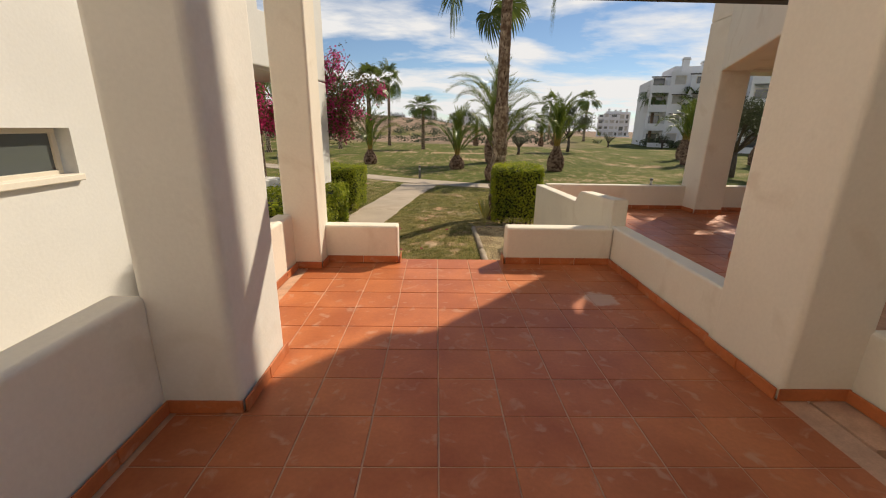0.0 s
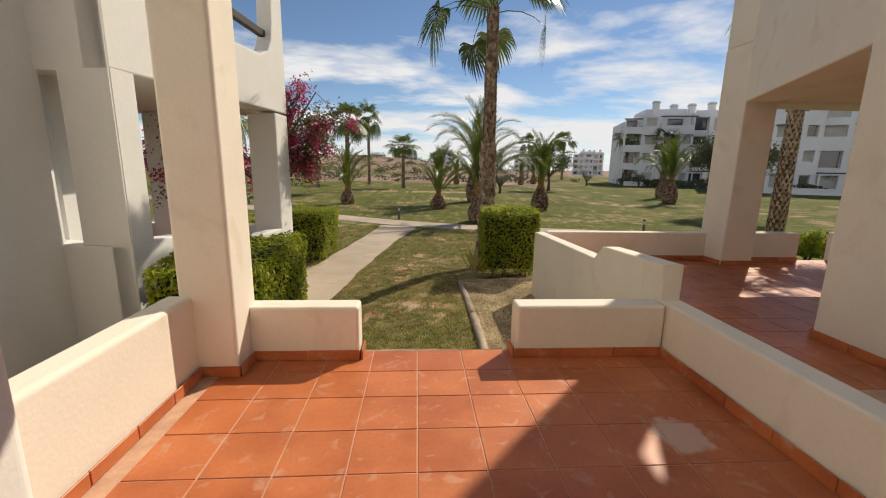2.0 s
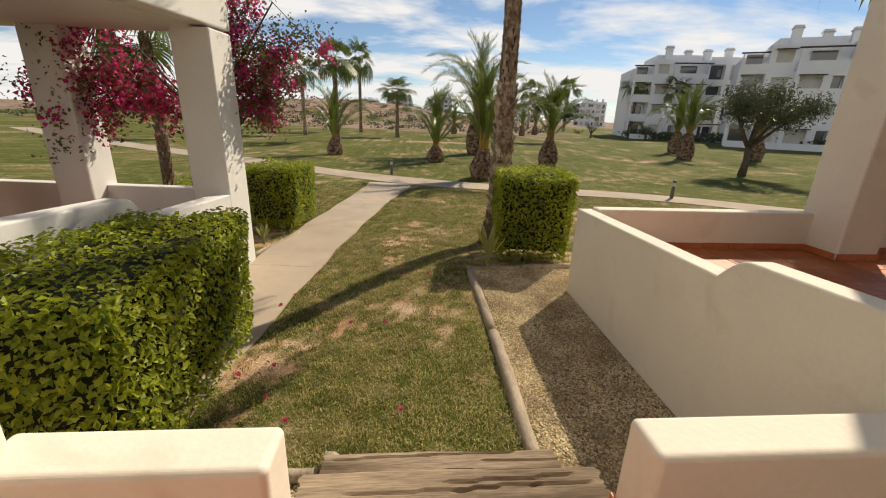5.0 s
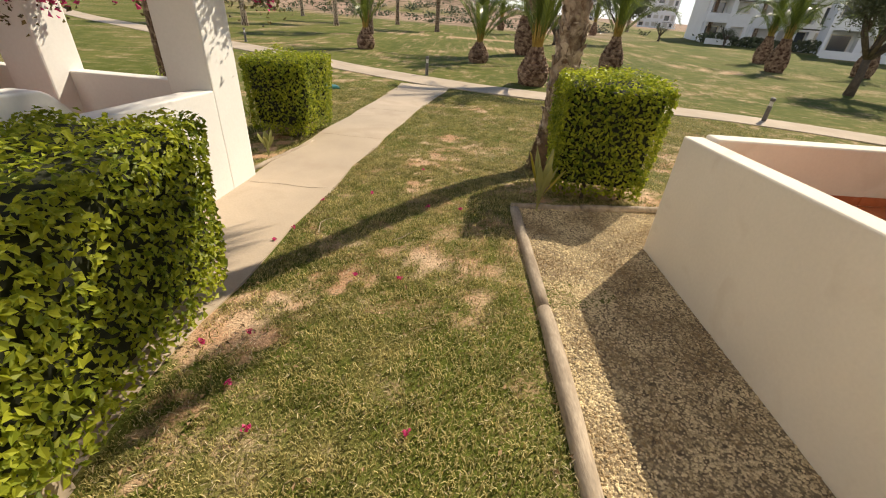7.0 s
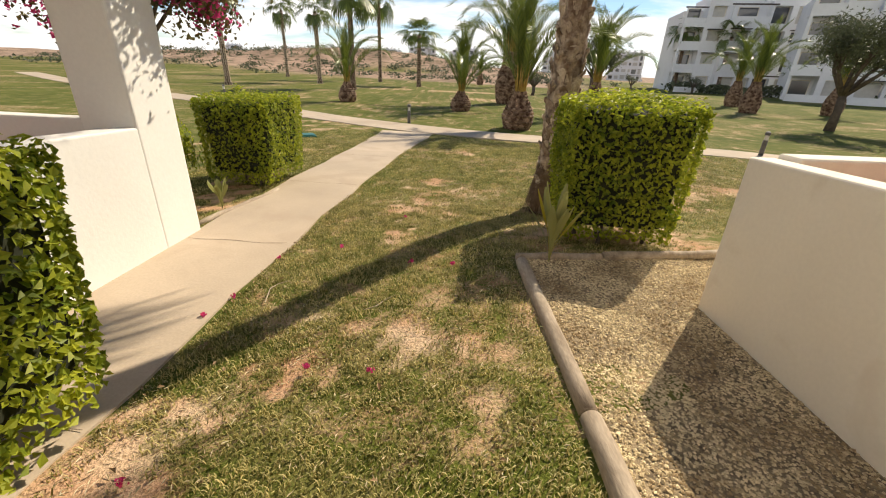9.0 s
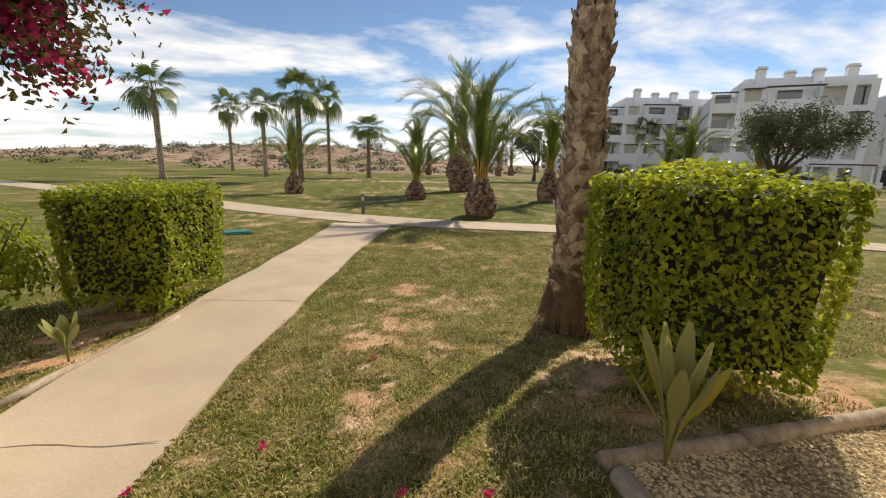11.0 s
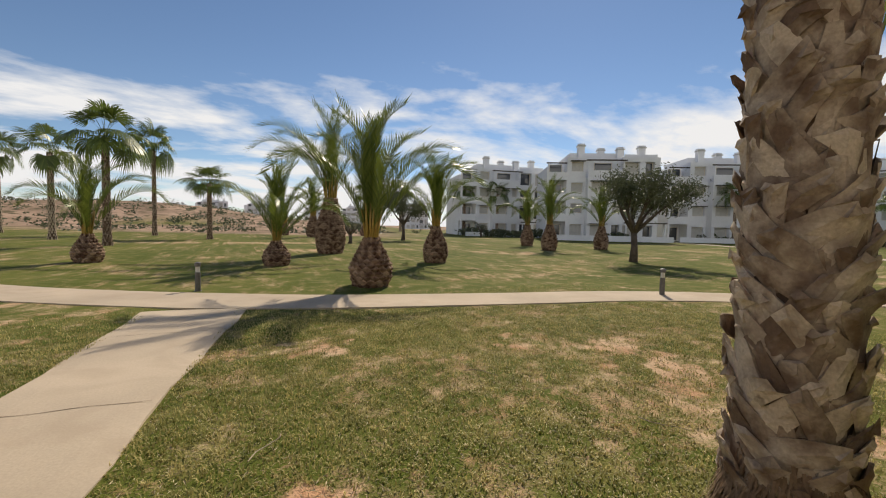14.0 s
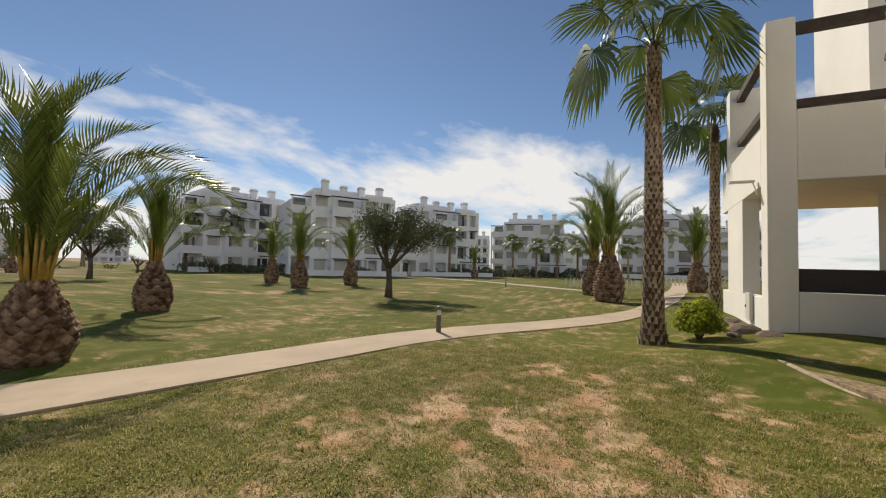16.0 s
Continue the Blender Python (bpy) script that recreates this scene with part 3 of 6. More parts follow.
ribbon("path_3", [(30, 13.2), (34, 17.8), (43, 28), (52, 43)], [1.3, 1.3, 1.3, 1.3], 0.1, CONCRETE, "distant pale footpath along the apartment blocks", "path", 0.03, 1.0)

JOINT = material("path_joint", (0.22, 0.17, 0.12), 0.95, 0.3, 12, 80, 0.2)
for y in (7.4, 9.7, 12.0, 14.2, 16.4):
    k = max(i for i, q in enumerate(MAIN_PATH) if q[1] <= y)
    (ax, ay), (bx, by) = MAIN_PATH[k], MAIN_PATH[min(k + 1, len(MAIN_PATH) - 1)]
    cx = ax + (bx - ax) * (y - ay) / (by - ay)
    b = bmesh.new()
    rim = []
    for side in (-1, 1):
        rim.append([])
        for i in range(9):
            x = cx + (i / 8 - 0.5) * 1.04
            yy = y + 0.014 * math.sin(i * 1.3 + y) - 0.09 * (x - cx)
            rim[-1].append(b.verts.new((x, yy + side * (0.0035 + 0.0015 * math.sin(i * 2.1)), float(ground_z(x, yy)) + 0.0245)))
    for i in range(8):
        b.faces.new((rim[0][i], rim[0][i + 1], rim[1][i + 1], rim[1][i]))
    part("joint", b, JOINT, path_1)

# ---- our terrace ----
LOW = -1.0
base = structure("floor", box(-0.84, -1.6, LOW, 2.70, 4.83, -0.0045), GROUT, "terracotta tiled terrace floor", "floor")
structure("wall_front_left", box(-0.62, 4.70, LOW, 0.205, 4.89, 0.41, 0.026, 6), STUCCO, "low cream stucco wall beside the terrace opening", "wall")
structure("wall_front_right", box(1.385, 4.70, LOW, 2.545, 4.89, 0.41, 0.026, 6), STUCCO, "low cream stucco wall beside the terrace opening", "wall")
structure("wall_divider_near", box(2.55, 2.9, LOW, 2.72, 4.80, 0.425, 0.02, 3), STUCCO, "low cream stucco wall between two terraces", "wall")


def swept_profile(y_far, z_far, y_dip, z_dip, y_top, z_top, y_near, z_near, bottom):
    """Wall outline with a rounded swoop between its low and its high run, as (y, z)."""
    pts = [(y_far, bottom), (y_far, z_far), (y_dip, z_dip)]
    for i in range(1, 9):
        t = i / 9
        pts.append((y_dip + (y_top - y_dip) * t, z_dip + (z_top - z_dip) * math.sin(t * math.pi / 2)))
    return pts + [(y_top, z_top), (y_near, z_near), (y_near, bottom)]


structure("wall_divider_far", prism(swept_profile(8.27, 0.42, 6.03, 0.49, 5.80, 0.655, 4.80, 0.71, LOW), "x", 2.545, 2.715, 0.018, 3), STUCCO, "cream stucco garden wall with a swept step in its top", "wall")
structure("column_left_far", box(-0.92, 4.47, LOW, -0.57, 4.83, 3.6, 0.028, 6), STUCCO, "square cream stucco terrace column", "column")
structure("column_left_near", box(-0.80, 2.24, LOW, -0.37, 2.86, 3.6, 0.05, 8), STUCCO_PALE, "thick cream stucco terrace column with rounded edges", "column")
structure("column_right", box(2.53, 2.36, LOW, 2.97, 2.97, 3.6, 0.035, 6), STUCCO, "thick cream stucco terrace column", "column")
structure("wall_left_far", box(-1.0, 2.86, LOW, -0.83, 4.50, 0.57, 0.03, 6), STUCCO, "low cream stucco wall on the terrace side", "wall")
structure("wall_left_near", box(-0.93, -1.6, LOW, -0.76, 2.26, 0.65, 0.03, 6), STUCCO, "low stained cream stucco wall on the terrace side", "wall")
structure("wall_right_near", box(2.93, -1.6, LOW, 3.10, 2.40, 0.43, 0.03, 3), STUCCO, "low cream stucco wall on the terrace side", "wall")
structure("wall_house", box(-3.3, -1.9, LOW, 6.0, -1.6, 5.6), STUCCO, "cream stucco house wall behind the terrace", "wall")
structure("beam_terrace", box(-0.55, 4.2, 2.48, 4.1, 4.32, 2.62, 0.008), DARK_BEAM, "dark stained timber pergola beam over the terrace", "beam")

# ---- the terrace next door ----
structure("floor_next", box(2.72, 2.0, LOW, 9.45, 8.1, -0.0045), GROUT, "terracotta tiled floor of the next terrace", "floor")
structure("wall_next_far_1", box(2.715, 8.1, LOW, 5.36, 8.27, 0.45, 0.02, 3), STUCCO, "low cream stucco wall along the garden", "wall")
structure("wall_next_far_2", box(5.85, 7.98, LOW, 6.86, 8.2, 0.47, 0.02, 3), STUCCO, "short low cream stucco wall beside the gap", "wall")
structure("wall_next_far_3", box(7.56, 7.98, LOW, 9.45, 8.2, 0.47, 0.02, 3), STUCCO, "low cream stucco wall along the garden", "wall")
structure("column_next_far", box(5.35, 7.72, LOW, 5.86, 8.26, 2.5, 0.025, 3), STUCCO, "square cream stucco corner column", "column")
structure("column_next_near", box(4.14, 4.35, LOW, 4.80, 5.04, 2.4, 0.03, 3), STUCCO, "thick cream stucco column", "column")


def slanted(name, a, b, depth, z0, z1, label, category, mat=STUCCO):
    """A wall piece standing over the line a to b, its thickness to the right of it."""
    d = (Vector(b) - Vector(a)).normalized()
    n = Vector((d.y, -d.x)) * depth
    pr = [tuple(a), tuple(b), (b[0] + n.x, b[1] + n.y), (a[0] + n.x, a[1] + n.y)]
    return structure(name, prism(pr, "z", z0, z1, 0.02, 2), mat, label, category)


# upper storeys, mostly out of view; pieces and gap sized to shape terrace sunlight
structure("wall_over_slim", box(5.352, 7.72, 3.25, 5.62, 8.25, 5.0, 0.02), STUCCO, "slim cream stucco upper column, narrowed to let a sun patch through", "column")
# unseen block, stepped out past the pier below so its shadow spreads further
structure("wall_over_crown", box(5.352, 7.703, 6.3, 5.861, 8.62, 9.2, 0.02), STUCCO, "unseen cream stucco block added to widen the terrace shade", "wall")
structure("wall_over_top", box(5.353, 7.705, 5.0, 5.86, 8.257, 6.3, 0.02), STUCCO, "cream stucco corner pier of the upper storey", "wall")
structure("wall_over_column", box(5.352, 7.70, 2.42, 5.858, 8.258, 3.25, 0.02), STUCCO, "cream stucco corner pier above the terrace", "wall")
structure("wall_over_near", box(4.142, 4.2, 2.36, 4.798, 5.038, 9.2, 0.02), STUCCO, "cream stucco wall above the terrace", "wall")
slanted("wall_upper_side", (4.145, 5.0), (5.355, 7.735), 0.45, 2.42, 3.9, "cream stucco parapet over the terrace opening", "wall")
structure("wall_upper_front", box(5.84, 7.76, 2.42, 9.45, 8.26, 3.55, 0.02), STUCCO, "cream stucco parapet over the terrace front", "wall")
slanted("wall_top_side", (4.145, 5.0), (5.355, 7.735), 0.45, 4.75, 9.2, "cream stucco upper wall sized to shape the terrace shade", "wall")
slanted("wall_mid_side", (4.147, 5.0), (4.74, 6.345), 0.45, 3.9, 4.75, "cream stucco upper wall sized to shape the terrace shade", "wall")
structure("ceiling_next", prism([(4.6, 2.0), (9.45, 2.0), (9.45, 7.8), (5.7, 7.8), (4.6, 5.2)], "z", 2.47, 2.6, 0), STUCCO, "cream terrace ceiling slab", "ceiling")
structure("wall_next_house", box(3.3, 1.6, LOW, 9.45, 2.0, 9.2), STUCCO, "cream stucco house wall", "wall")

# ---- neighbour across the path ----
NB = pose(-2.2, 6.0, 0, 0, 0, -5.3)


def nb(name, bm, label, category, mat=WHITE):
    return structure(name, bm, mat, label, category, NB)


nb("wall_nb_side", prism(swept_profile(3.52, 0.26, 1.95, 0.30, 1.70, 0.55, 0.0, 0.62, LOW), "x", -0.22, 0.0, 0.018, 3), "white rendered garden wall with a swept top", "wall")
nb("column_nb_far", box(-0.5, 3.5, LOW, 0.003, 4.03, 2.32, 0.025, 3), "square white rendered column under the balcony", "column")
nb("wall_nb_front", box(-4.6, 3.81, LOW, -0.5, 4.0, 0.27, 0.02), "low white rendered wall", "wall")
nb("column_nb_second", box(-2.45, 3.55, LOW, -1.95, 4.02, 2.32, 0.025), "square white rendered column", "column")
nb("wall_nb_parapet", prism([(0.0, 2.26), (4.035, 2.36), (4.035, 4.6), (3.62, 4.6), (3.58, 3.8), (3.52, 3.5), (3.38, 3.30), (3.1, 3.18), (0.0, 3.02)], "x", -0.25, 0.002, 0.02), "white rendered balcony parapet with a curved end", "wall")
nb("wall_nb_parapet_front", box(-4.6, 3.7, 2.33, -0.25, 4.03, 3.2, 0.02), "white rendered balcony parapet", "wall")
nb("ceiling_nb", box(-4.6, 0.25, 2.30, -0.24, 3.72, 2.42), "white balcony soffit", "ceiling")
nb("floor_nb", box(-4.6, 0.25, LOW, -0.24, 3.82, -0.35), "terracotta floor of the terrace across the path", "floor", TERRACOTTA)
# the wall that faces our terrace, with an opening
nb("wall_nb_end_low", box(-3.0, 0.0, LOW, -0.005, 0.28, 0.60, 0.015), "white rendered wall below an opening", "wall")
nb("wall_nb_end_pier", box(-0.49, 0.0, 0.60, -0.005, 0.28, 2.24), "white rendered wall pier", "wall")
nb("wall_nb_end_top", box(-3.0, 0.0, 2.24, -0.005, 0.28, 6.4), "white rendered wall above an opening", "wall")
nb("wall_nb_inner", box(-1.05, 0.28, -0.36, -0.9, 1.25, 2.31), "white rendered wall inside the terrace", "wall")
nb("wall_nb_side_pier", box(-0.25, 0.02, 0.60, 0.0, 0.30, 2.27), "white rendered pier at the balcony", "wall")
nb("wall_nb_high", box(-0.25, 0.0, 3.0, 0.001, 1.3, 6.4), "white rendered upper wall", "wall")
nb("beam_nb", box(-0.2, 1.3, 3.55, -0.1, 3.6, 3.66, 0.006), "dark timber balcony rail", "rail", DARK_BEAM)
structure("wall_nb_house", box(-3.3, -1.6, LOW, -2.9, 3.45, 6.4), WHITE, "white rendered house wall across the passage", "wall")
structure("wall_nb_house_2", box(-3.3, 4.55, LOW, -2.9, 6.1, 6.4), WHITE, "white rendered house wall across the passage", "wall")
structure("wall_nb_house_3", box(-3.3, 3.45, LOW, -2.9, 4.55, 0.93), WHITE, "white rendered wall below a window", "wall")
structure("wall_nb_house_4", box(-3.3, 3.45, 1.37, -2.9, 4.55, 6.4), WHITE, "white rendered wall above a window", "wall")
nb_door = tagged(placed(new("door_1"), NB @ pose(-4.6, 2.2, -0.35)), "white framed glass sliding door at the back of the terrace", "door", kind="structure")
for y0, y1, z0, z1 in ((-1.0, -0.92, 0, 2.2), (0.92, 1.0, 0, 2.2), (-0.04, 0.04, 0, 2.2), (-0.92, 0.92, 2.12, 2.2), (-0.92, 0.92, 0, 0.08)):
    part("door_frame", box(0.0, y0, z0, 0.06, y1, z1), WHITE, nb_door)
for y0, y1 in ((-0.92, -0.04), (0.04, 0.92)):
    part("pane", box(0.02, y0, 0.08, 0.03, y1, 2.12), PANE, nb_door)
nb("wall_nb_back", box(-4.85, 0.2, LOW, -4.6, 4.0, 6.4), "white rendered house wall at the back of the terrace", "wall")
structure("floor_passage", box(-2.9, -1.6, LOW, -1.0, 6.0, -0.70), CONCRETE, "concrete passage between the houses", "floor")

# ---- block at the far end of the next terrace ----
KX, KY = 10.64, 9.70
structure("wall_block_side_low", box(KX, 5.7, LOW, KX + 0.28, KY - 0.47, 0.30, 0.015), WHITE, "white rendered wall below a terrace opening", "wall")
structure("column_block", box(KX - 0.003, KY - 0.47, LOW, KX + 0.47, KY + 0.003, 5.68, 0.02), WHITE, "tall square white rendered corner column", "column")
structure("wall_block_side_top", box(KX, 5.7, 2.44, KX + 0.28, KY - 0.47, 3.83, 0.015), WHITE, "white rendered balcony parapet", "wall")
structure("wall_block_side_fin", box(KX, 5.7, 3.83, KX + 0.28, 6.9, 5.0, 0.015), WHITE, "white rendered pier on the balcony side", "wall")
structure("wall_block_front_low", box(KX + 0.47, KY - 0.28, LOW, 15.6, KY, 0.15, 0.015), WHITE, "white rendered wall below a terrace opening", "wall")
structure("wall_block_front_top", box(KX + 0.47, KY - 0.28, 2.44, 15.6, KY, 3.65, 0.015), WHITE, "white rendered balcony parapet", "wall")
structure("wall_block_front_pier", box(12.9, KY - 0.34, 0.15, 14.8, KY - 0.004, 2.44), WHITE, "white rendered wall pier", "wall")
structure("wall_block_column_back", box(13.0, 6.6, LOW, 13.45, 7.05, 2.52), WHITE, "white rendered terrace column", "column")
structure("floor_block", box(KX + 0.28, 5.7, LOW, 15.6, KY - 0.28, -0.1), GROUT, "terrace floor of the corner block", "floor")
structure("ceiling_block", box(KX + 0.28, 4.7, 2.52, 15.6, KY - 0.28, 2.66), STUCCO, "cream terrace ceiling", "ceiling")
structure("wall_block_upper", prism([(12.5, 3.76), (15.6, 3.76), (15.6, 9), (12.5, 9)], "y", 4.6, 7.5, 0.0), WHITE, "white rendered upper storey set back", "wall")
structure("wall_block_upper_pier", box(14.4, 8.6, 3.65, 14.9, KY, 5.8, 0.015), WHITE, "white rendered balcony pier", "column")
for x0, y0, z0, x1, y1, z1 in ((KX + 0.13, 4.8, 5.42, KX + 0.31, KY - 0.5, 5.62), (KX + 0.11, 4.8, 3.9, KX + 0.25, 9.2, 4.06), (KX + 0.34, KY - 0.34, 4.16, 14.4, KY - 0.18, 4.33), (KX + 0.47, KY - 0.34, 5.42, 15.6, KY - 0.16, 5.6)):
    structure("beam_block", box(x0, y0, z0, x1, y1, z1, 0.01), DARK_BEAM, "dark stained timber pergola beam", "beam")

# ---- tiles and skirting, piece by piece ----


def tile_mesh(sx, sy, thick=0.016, bevel=0.0018, lip=0.0):
    b = box(-sx / 2, -sy / 2, -thick, sx / 2, sy / 2, 0)
    top = [e for e in b.edges if all(v.co.z > -1e-6 for v in e.verts)]
    bmesh.ops.bevel(b, geom=top, offset=bevel, segments=1, affect="EDGES")
    return bm_mesh("tile", b, TERRACOTTA)


rng = random.Random(4)
PX, PY = 0.3375, 0.328
tiles = [tile_mesh(PX - g, PY - g) for g in (0.006, 0.007, 0.009)]
for ix in range(-3, 7):
    for iy in range(-14, 4):
        cx, cy = 0.30 + (ix + 0.5) * PX, 3.86 + (iy + 0.5) * PY
        x0, x1, y1 = cx - PX / 2, cx + PX / 2, cy + PY / 2
        x0c, x1c, y1c = max(x0, -0.83), min(x1, 2.54), min(y1, 4.845)
        if x1c - x0c < 0.04 or cy < -1.2:
            continue
        if (0.205 > x0c and iy == 3) or (x1c > 1.40 and iy == 3):
            if x1c < 0.25 or x0c > 1.36:
                y1c = 4.80
        sx, sy = x1c - x0c, y1c - (cy - PY / 2)
        if sy < 0.03:
            continue
        full = abs(sx - PX) < 1e-4 and abs(sy - PY) < 1e-4
        me = rng.choice(tiles) if full else tile_mesh(sx - 0.006, sy - 0.006)
        t = part("tile", me, TERRACOTTA, base)
        t.matrix_basis = pose((x0c + x1c) / 2, cy - PY / 2 + sy / 2, 0.0006 * rng.uniform(-1, 1), 0.06 * rng.uniform(-1, 1), 0.06 * rng.uniform(-1, 1), 0.25 * rng.uniform(-1, 1))


def skirting(wall, x0, y0, x1, y1, length=0.33, h=0.075, t=0.012):
    """Skirting tiles along a wall foot; the tiles stand to the left of the way from start to end."""
    a, b = Vector((x0, y0)), Vector((x1, y1))
    d = (b - a)
    n = max(1, round(d.length / length))
    ang = math.degrees(math.atan2(d.y, d.x))
    piece = bm_mesh("skirting_tile", box(-d.length / n / 2 + 0.0025, 0.001, 0.0, d.length / n / 2 - 0.0025, t, h, 0.003, 1), TERRACOTTA)
    for i in range(n):
        p = a + d * ((i + 0.5) / n)
        o = part("skirting_tile", piece, TERRACOTTA, wall)
        o.matrix_basis = pose(p.x, p.y, 0.002 + 0.002 * rng.uniform(-1, 1), 0, 0, ang)


ob = bpy.data.objects
skirting(ob["wall_front_left"], -0.56, 4.687, 0.21, 4.687)
skirting(ob["wall_front_right"], 1.38, 4.687, 2.53, 4.687)
skirting(ob["wall_front_right"], 1.373, 4.69, 1.373, 4.88)
skirting(ob["wall_front_left"], 0.218, 4.88, 0.218, 4.69)
skirting(ob["wall_divider_near"], 2.537, 2.98, 2.537, 4.69)
skirting(ob["column_right"], 2.517, 2.36, 2.517, 2.97)
skirting(ob["column_right"], 2.52, 2.347, 2.93, 2.347)
skirting(ob["wall_right_near"], 2.917, -1.5, 2.917, 2.36)
skirting(ob["wall_left_far"], -0.817, 4.46, -0.817, 2.87)
skirting(ob["wall_left_near"], -0.747, 2.23, -0.747, -1.5)
skirting(ob["column_left_near"], -0.357, 2.85, -0.357, 2.24)
skirting(ob["column_left_near"], -0.75, 2.227, -0.36, 2.227)
skirting(ob["column_left_far"], -0.557, 4.69, -0.557, 4.47)
skirting(ob["column_left_far"], -0.83, 4.457, -0.56, 4.457)
skirting(ob["wall_next_far_1"], 2.73, 8.087, 5.35, 8.087)
skirting(ob["column_next_far"], 5.337, 7.72, 5.337, 8.09)
skirting(ob["column_next_far"], 5.35, 7.707, 5.86, 7.707)
skirting(ob["wall_next_far_2"], 5.87, 7.967, 6.86, 7.967)
skirting(ob["wall_next_far_3"], 7.56, 7.967, 9.4, 7.967)
skirting(ob["column_next_near"], 4.127, 4.35, 4.127, 5.04)
skirting(ob["column_next_near"], 4.8, 5.053, 4.14, 5.053)
next_floor = ob["floor_next"]
for ix in range(0, 20):
    for iy in range(0, 12):
        cx, cy = 2.89 + ix * PX, 7.935 - iy * PY
        if cx > 8.6 or (cx > 5.2 and cy < 6.2):
            continue
        o = part("tile", tiles[(ix * 3 + iy) % 3], TERRACOTTA, next_floor)
        o.matrix_basis = pose(cx, cy, 0.001 * rng.uniform(-1, 1), 0, 0, 0.2 * rng.uniform(-1, 1))

# ---- steps of old timber, log edging, gravel ----


def sleeper(x0, x1, y0, y1, z0, z1, label, seed):
    r = np.random.RandomState(seed)
    b = box(x0, y0, z0, x1, y1, z1)
    bmesh.ops.subdivide_edges(b, edges=[e for e in b.edges if abs(e.verts[0].co.x - e.verts[1].co.x) > 0.5], cuts=34, use_grid_fill=True)
    bmesh.ops.subdivide_edges(b, edges=[e for e in b.edges if abs(e.verts[0].co.y - e.verts[1].co.y) > 0.1], cuts=26, use_grid_fill=True)
    for v in b.verts:
        edge = min(v.co.y - y0, y1 - v.co.y) < 0.004 and v.co.z > z1 - 0.004
        v.co.z += float(0.007 * wave(v.co.x * 0.5, v.co.y * 9, 4.0, seed)) * (v.co.z > z0 + 0.02) - (0.010 + 0.006 * float(wave(v.co.x, 0, 9.0, seed + 3)) if edge else 0)
        v.co.y += float(0.007 * wave(v.co.x, v.co.z, 4.0, seed + 1))
        v.co.x += 0.01 * r.uniform(-1, 1) * (min(v.co.x - x0, x1 - v.co.x) < 0.01)
    # long checks in the grain
    for k in range(6):
        yy, xa = r.uniform(y0 + 0.04, y1 - 0.04), r.uniform(x0, x1 - 0.4)
        for v in b.verts:
            if v.co.z > z1 - 0.03 and xa < v.co.x < xa + 0.55 and abs(v.co.y - yy - 0.012 * float(wave(v.co.x, yy, 3.0, seed + 5))) < 0.0075:
                v.co.z -= 0.011
    return tagged(new("timber_step", bm_mesh("timber_step", b, TIMBER)), label, "step", "garden steps", "")


sleeper(0.13, 1.50, 4.862, 5.235, -0.62, -0.17, "cracked weathered railway sleeper used as a step", 41)
sleeper(0.16, 1.42, 5.25, 5.54, -0.80, -0.36, "weathered grey timber sleeper used as a lower step", 42)


def log_between(a, b, r, label, seed):
    rr = np.random.RandomState(seed)
    a, b = Vector(a), Vector(b)
    n = max(5, int((b - a).length / 0.18))
    pts, rad = [], []
    side = (b - a).normalized().cross(Vector((0, 0, 1)))
    for i in range(n + 1):
        p = a.lerp(b, i / n) + side * float(0.018 * wave(i * 0.18, 0, 2.4, seed)) + Vector((0, 0, 0.008 * rr.uniform(-1, 1)))
        pts.append(p)
        rad.append(r * (1 + 0.09 * rr.uniform(-1, 1)))
    return tagged(new("edging_log", bm_mesh("edging_log", tube(pts, rad, 12), LOG, True)), label, "edging log", "garden edging")


log_between((1.40, 5.60, -0.62), (1.41, 7.25, -0.62), 0.055, "pale round log edging beside the gravel bed", 1)
log_between((1.41, 7.27, -0.62), (1.44, 8.90, -0.625), 0.052, "pale round log edging beside the gravel bed", 2)
log_between((1.40, 9.0, -0.63), (2.15, 9.06, -0.62), 0.045, "pale round log edging the far end of the gravel bed", 3)
log_between((2.17, 9.07, -0.62), (3.35, 9.14, -0.60), 0.043, "pale round log edging the far end of the gravel bed", 4)
log_between((-0.35, 5.60, -0.60), (0.10, 5.62, -0.58), 0.04, "short pale log beside the steps", 5)
log_between((0.14, 5.45, -0.62), (0.16, 5.68, -0.50), 0.04, "short upright-tilted log stake beside the steps", 6)
log_between((-1.95, 10.15, -0.87), (-1.55, 11.6, -0.87), 0.035, "thin log edging beside the path", 7)
log_between((8.0, 10.05, -0.65), (9.6, 10.5, -0.66), 0.04, "pale log edging a gravel bed", 8)
log_between((6.4, 9.6, -0.76), (8.0, 10.05, -0.65), 0.04, "pale log edging a gravel bed", 9)


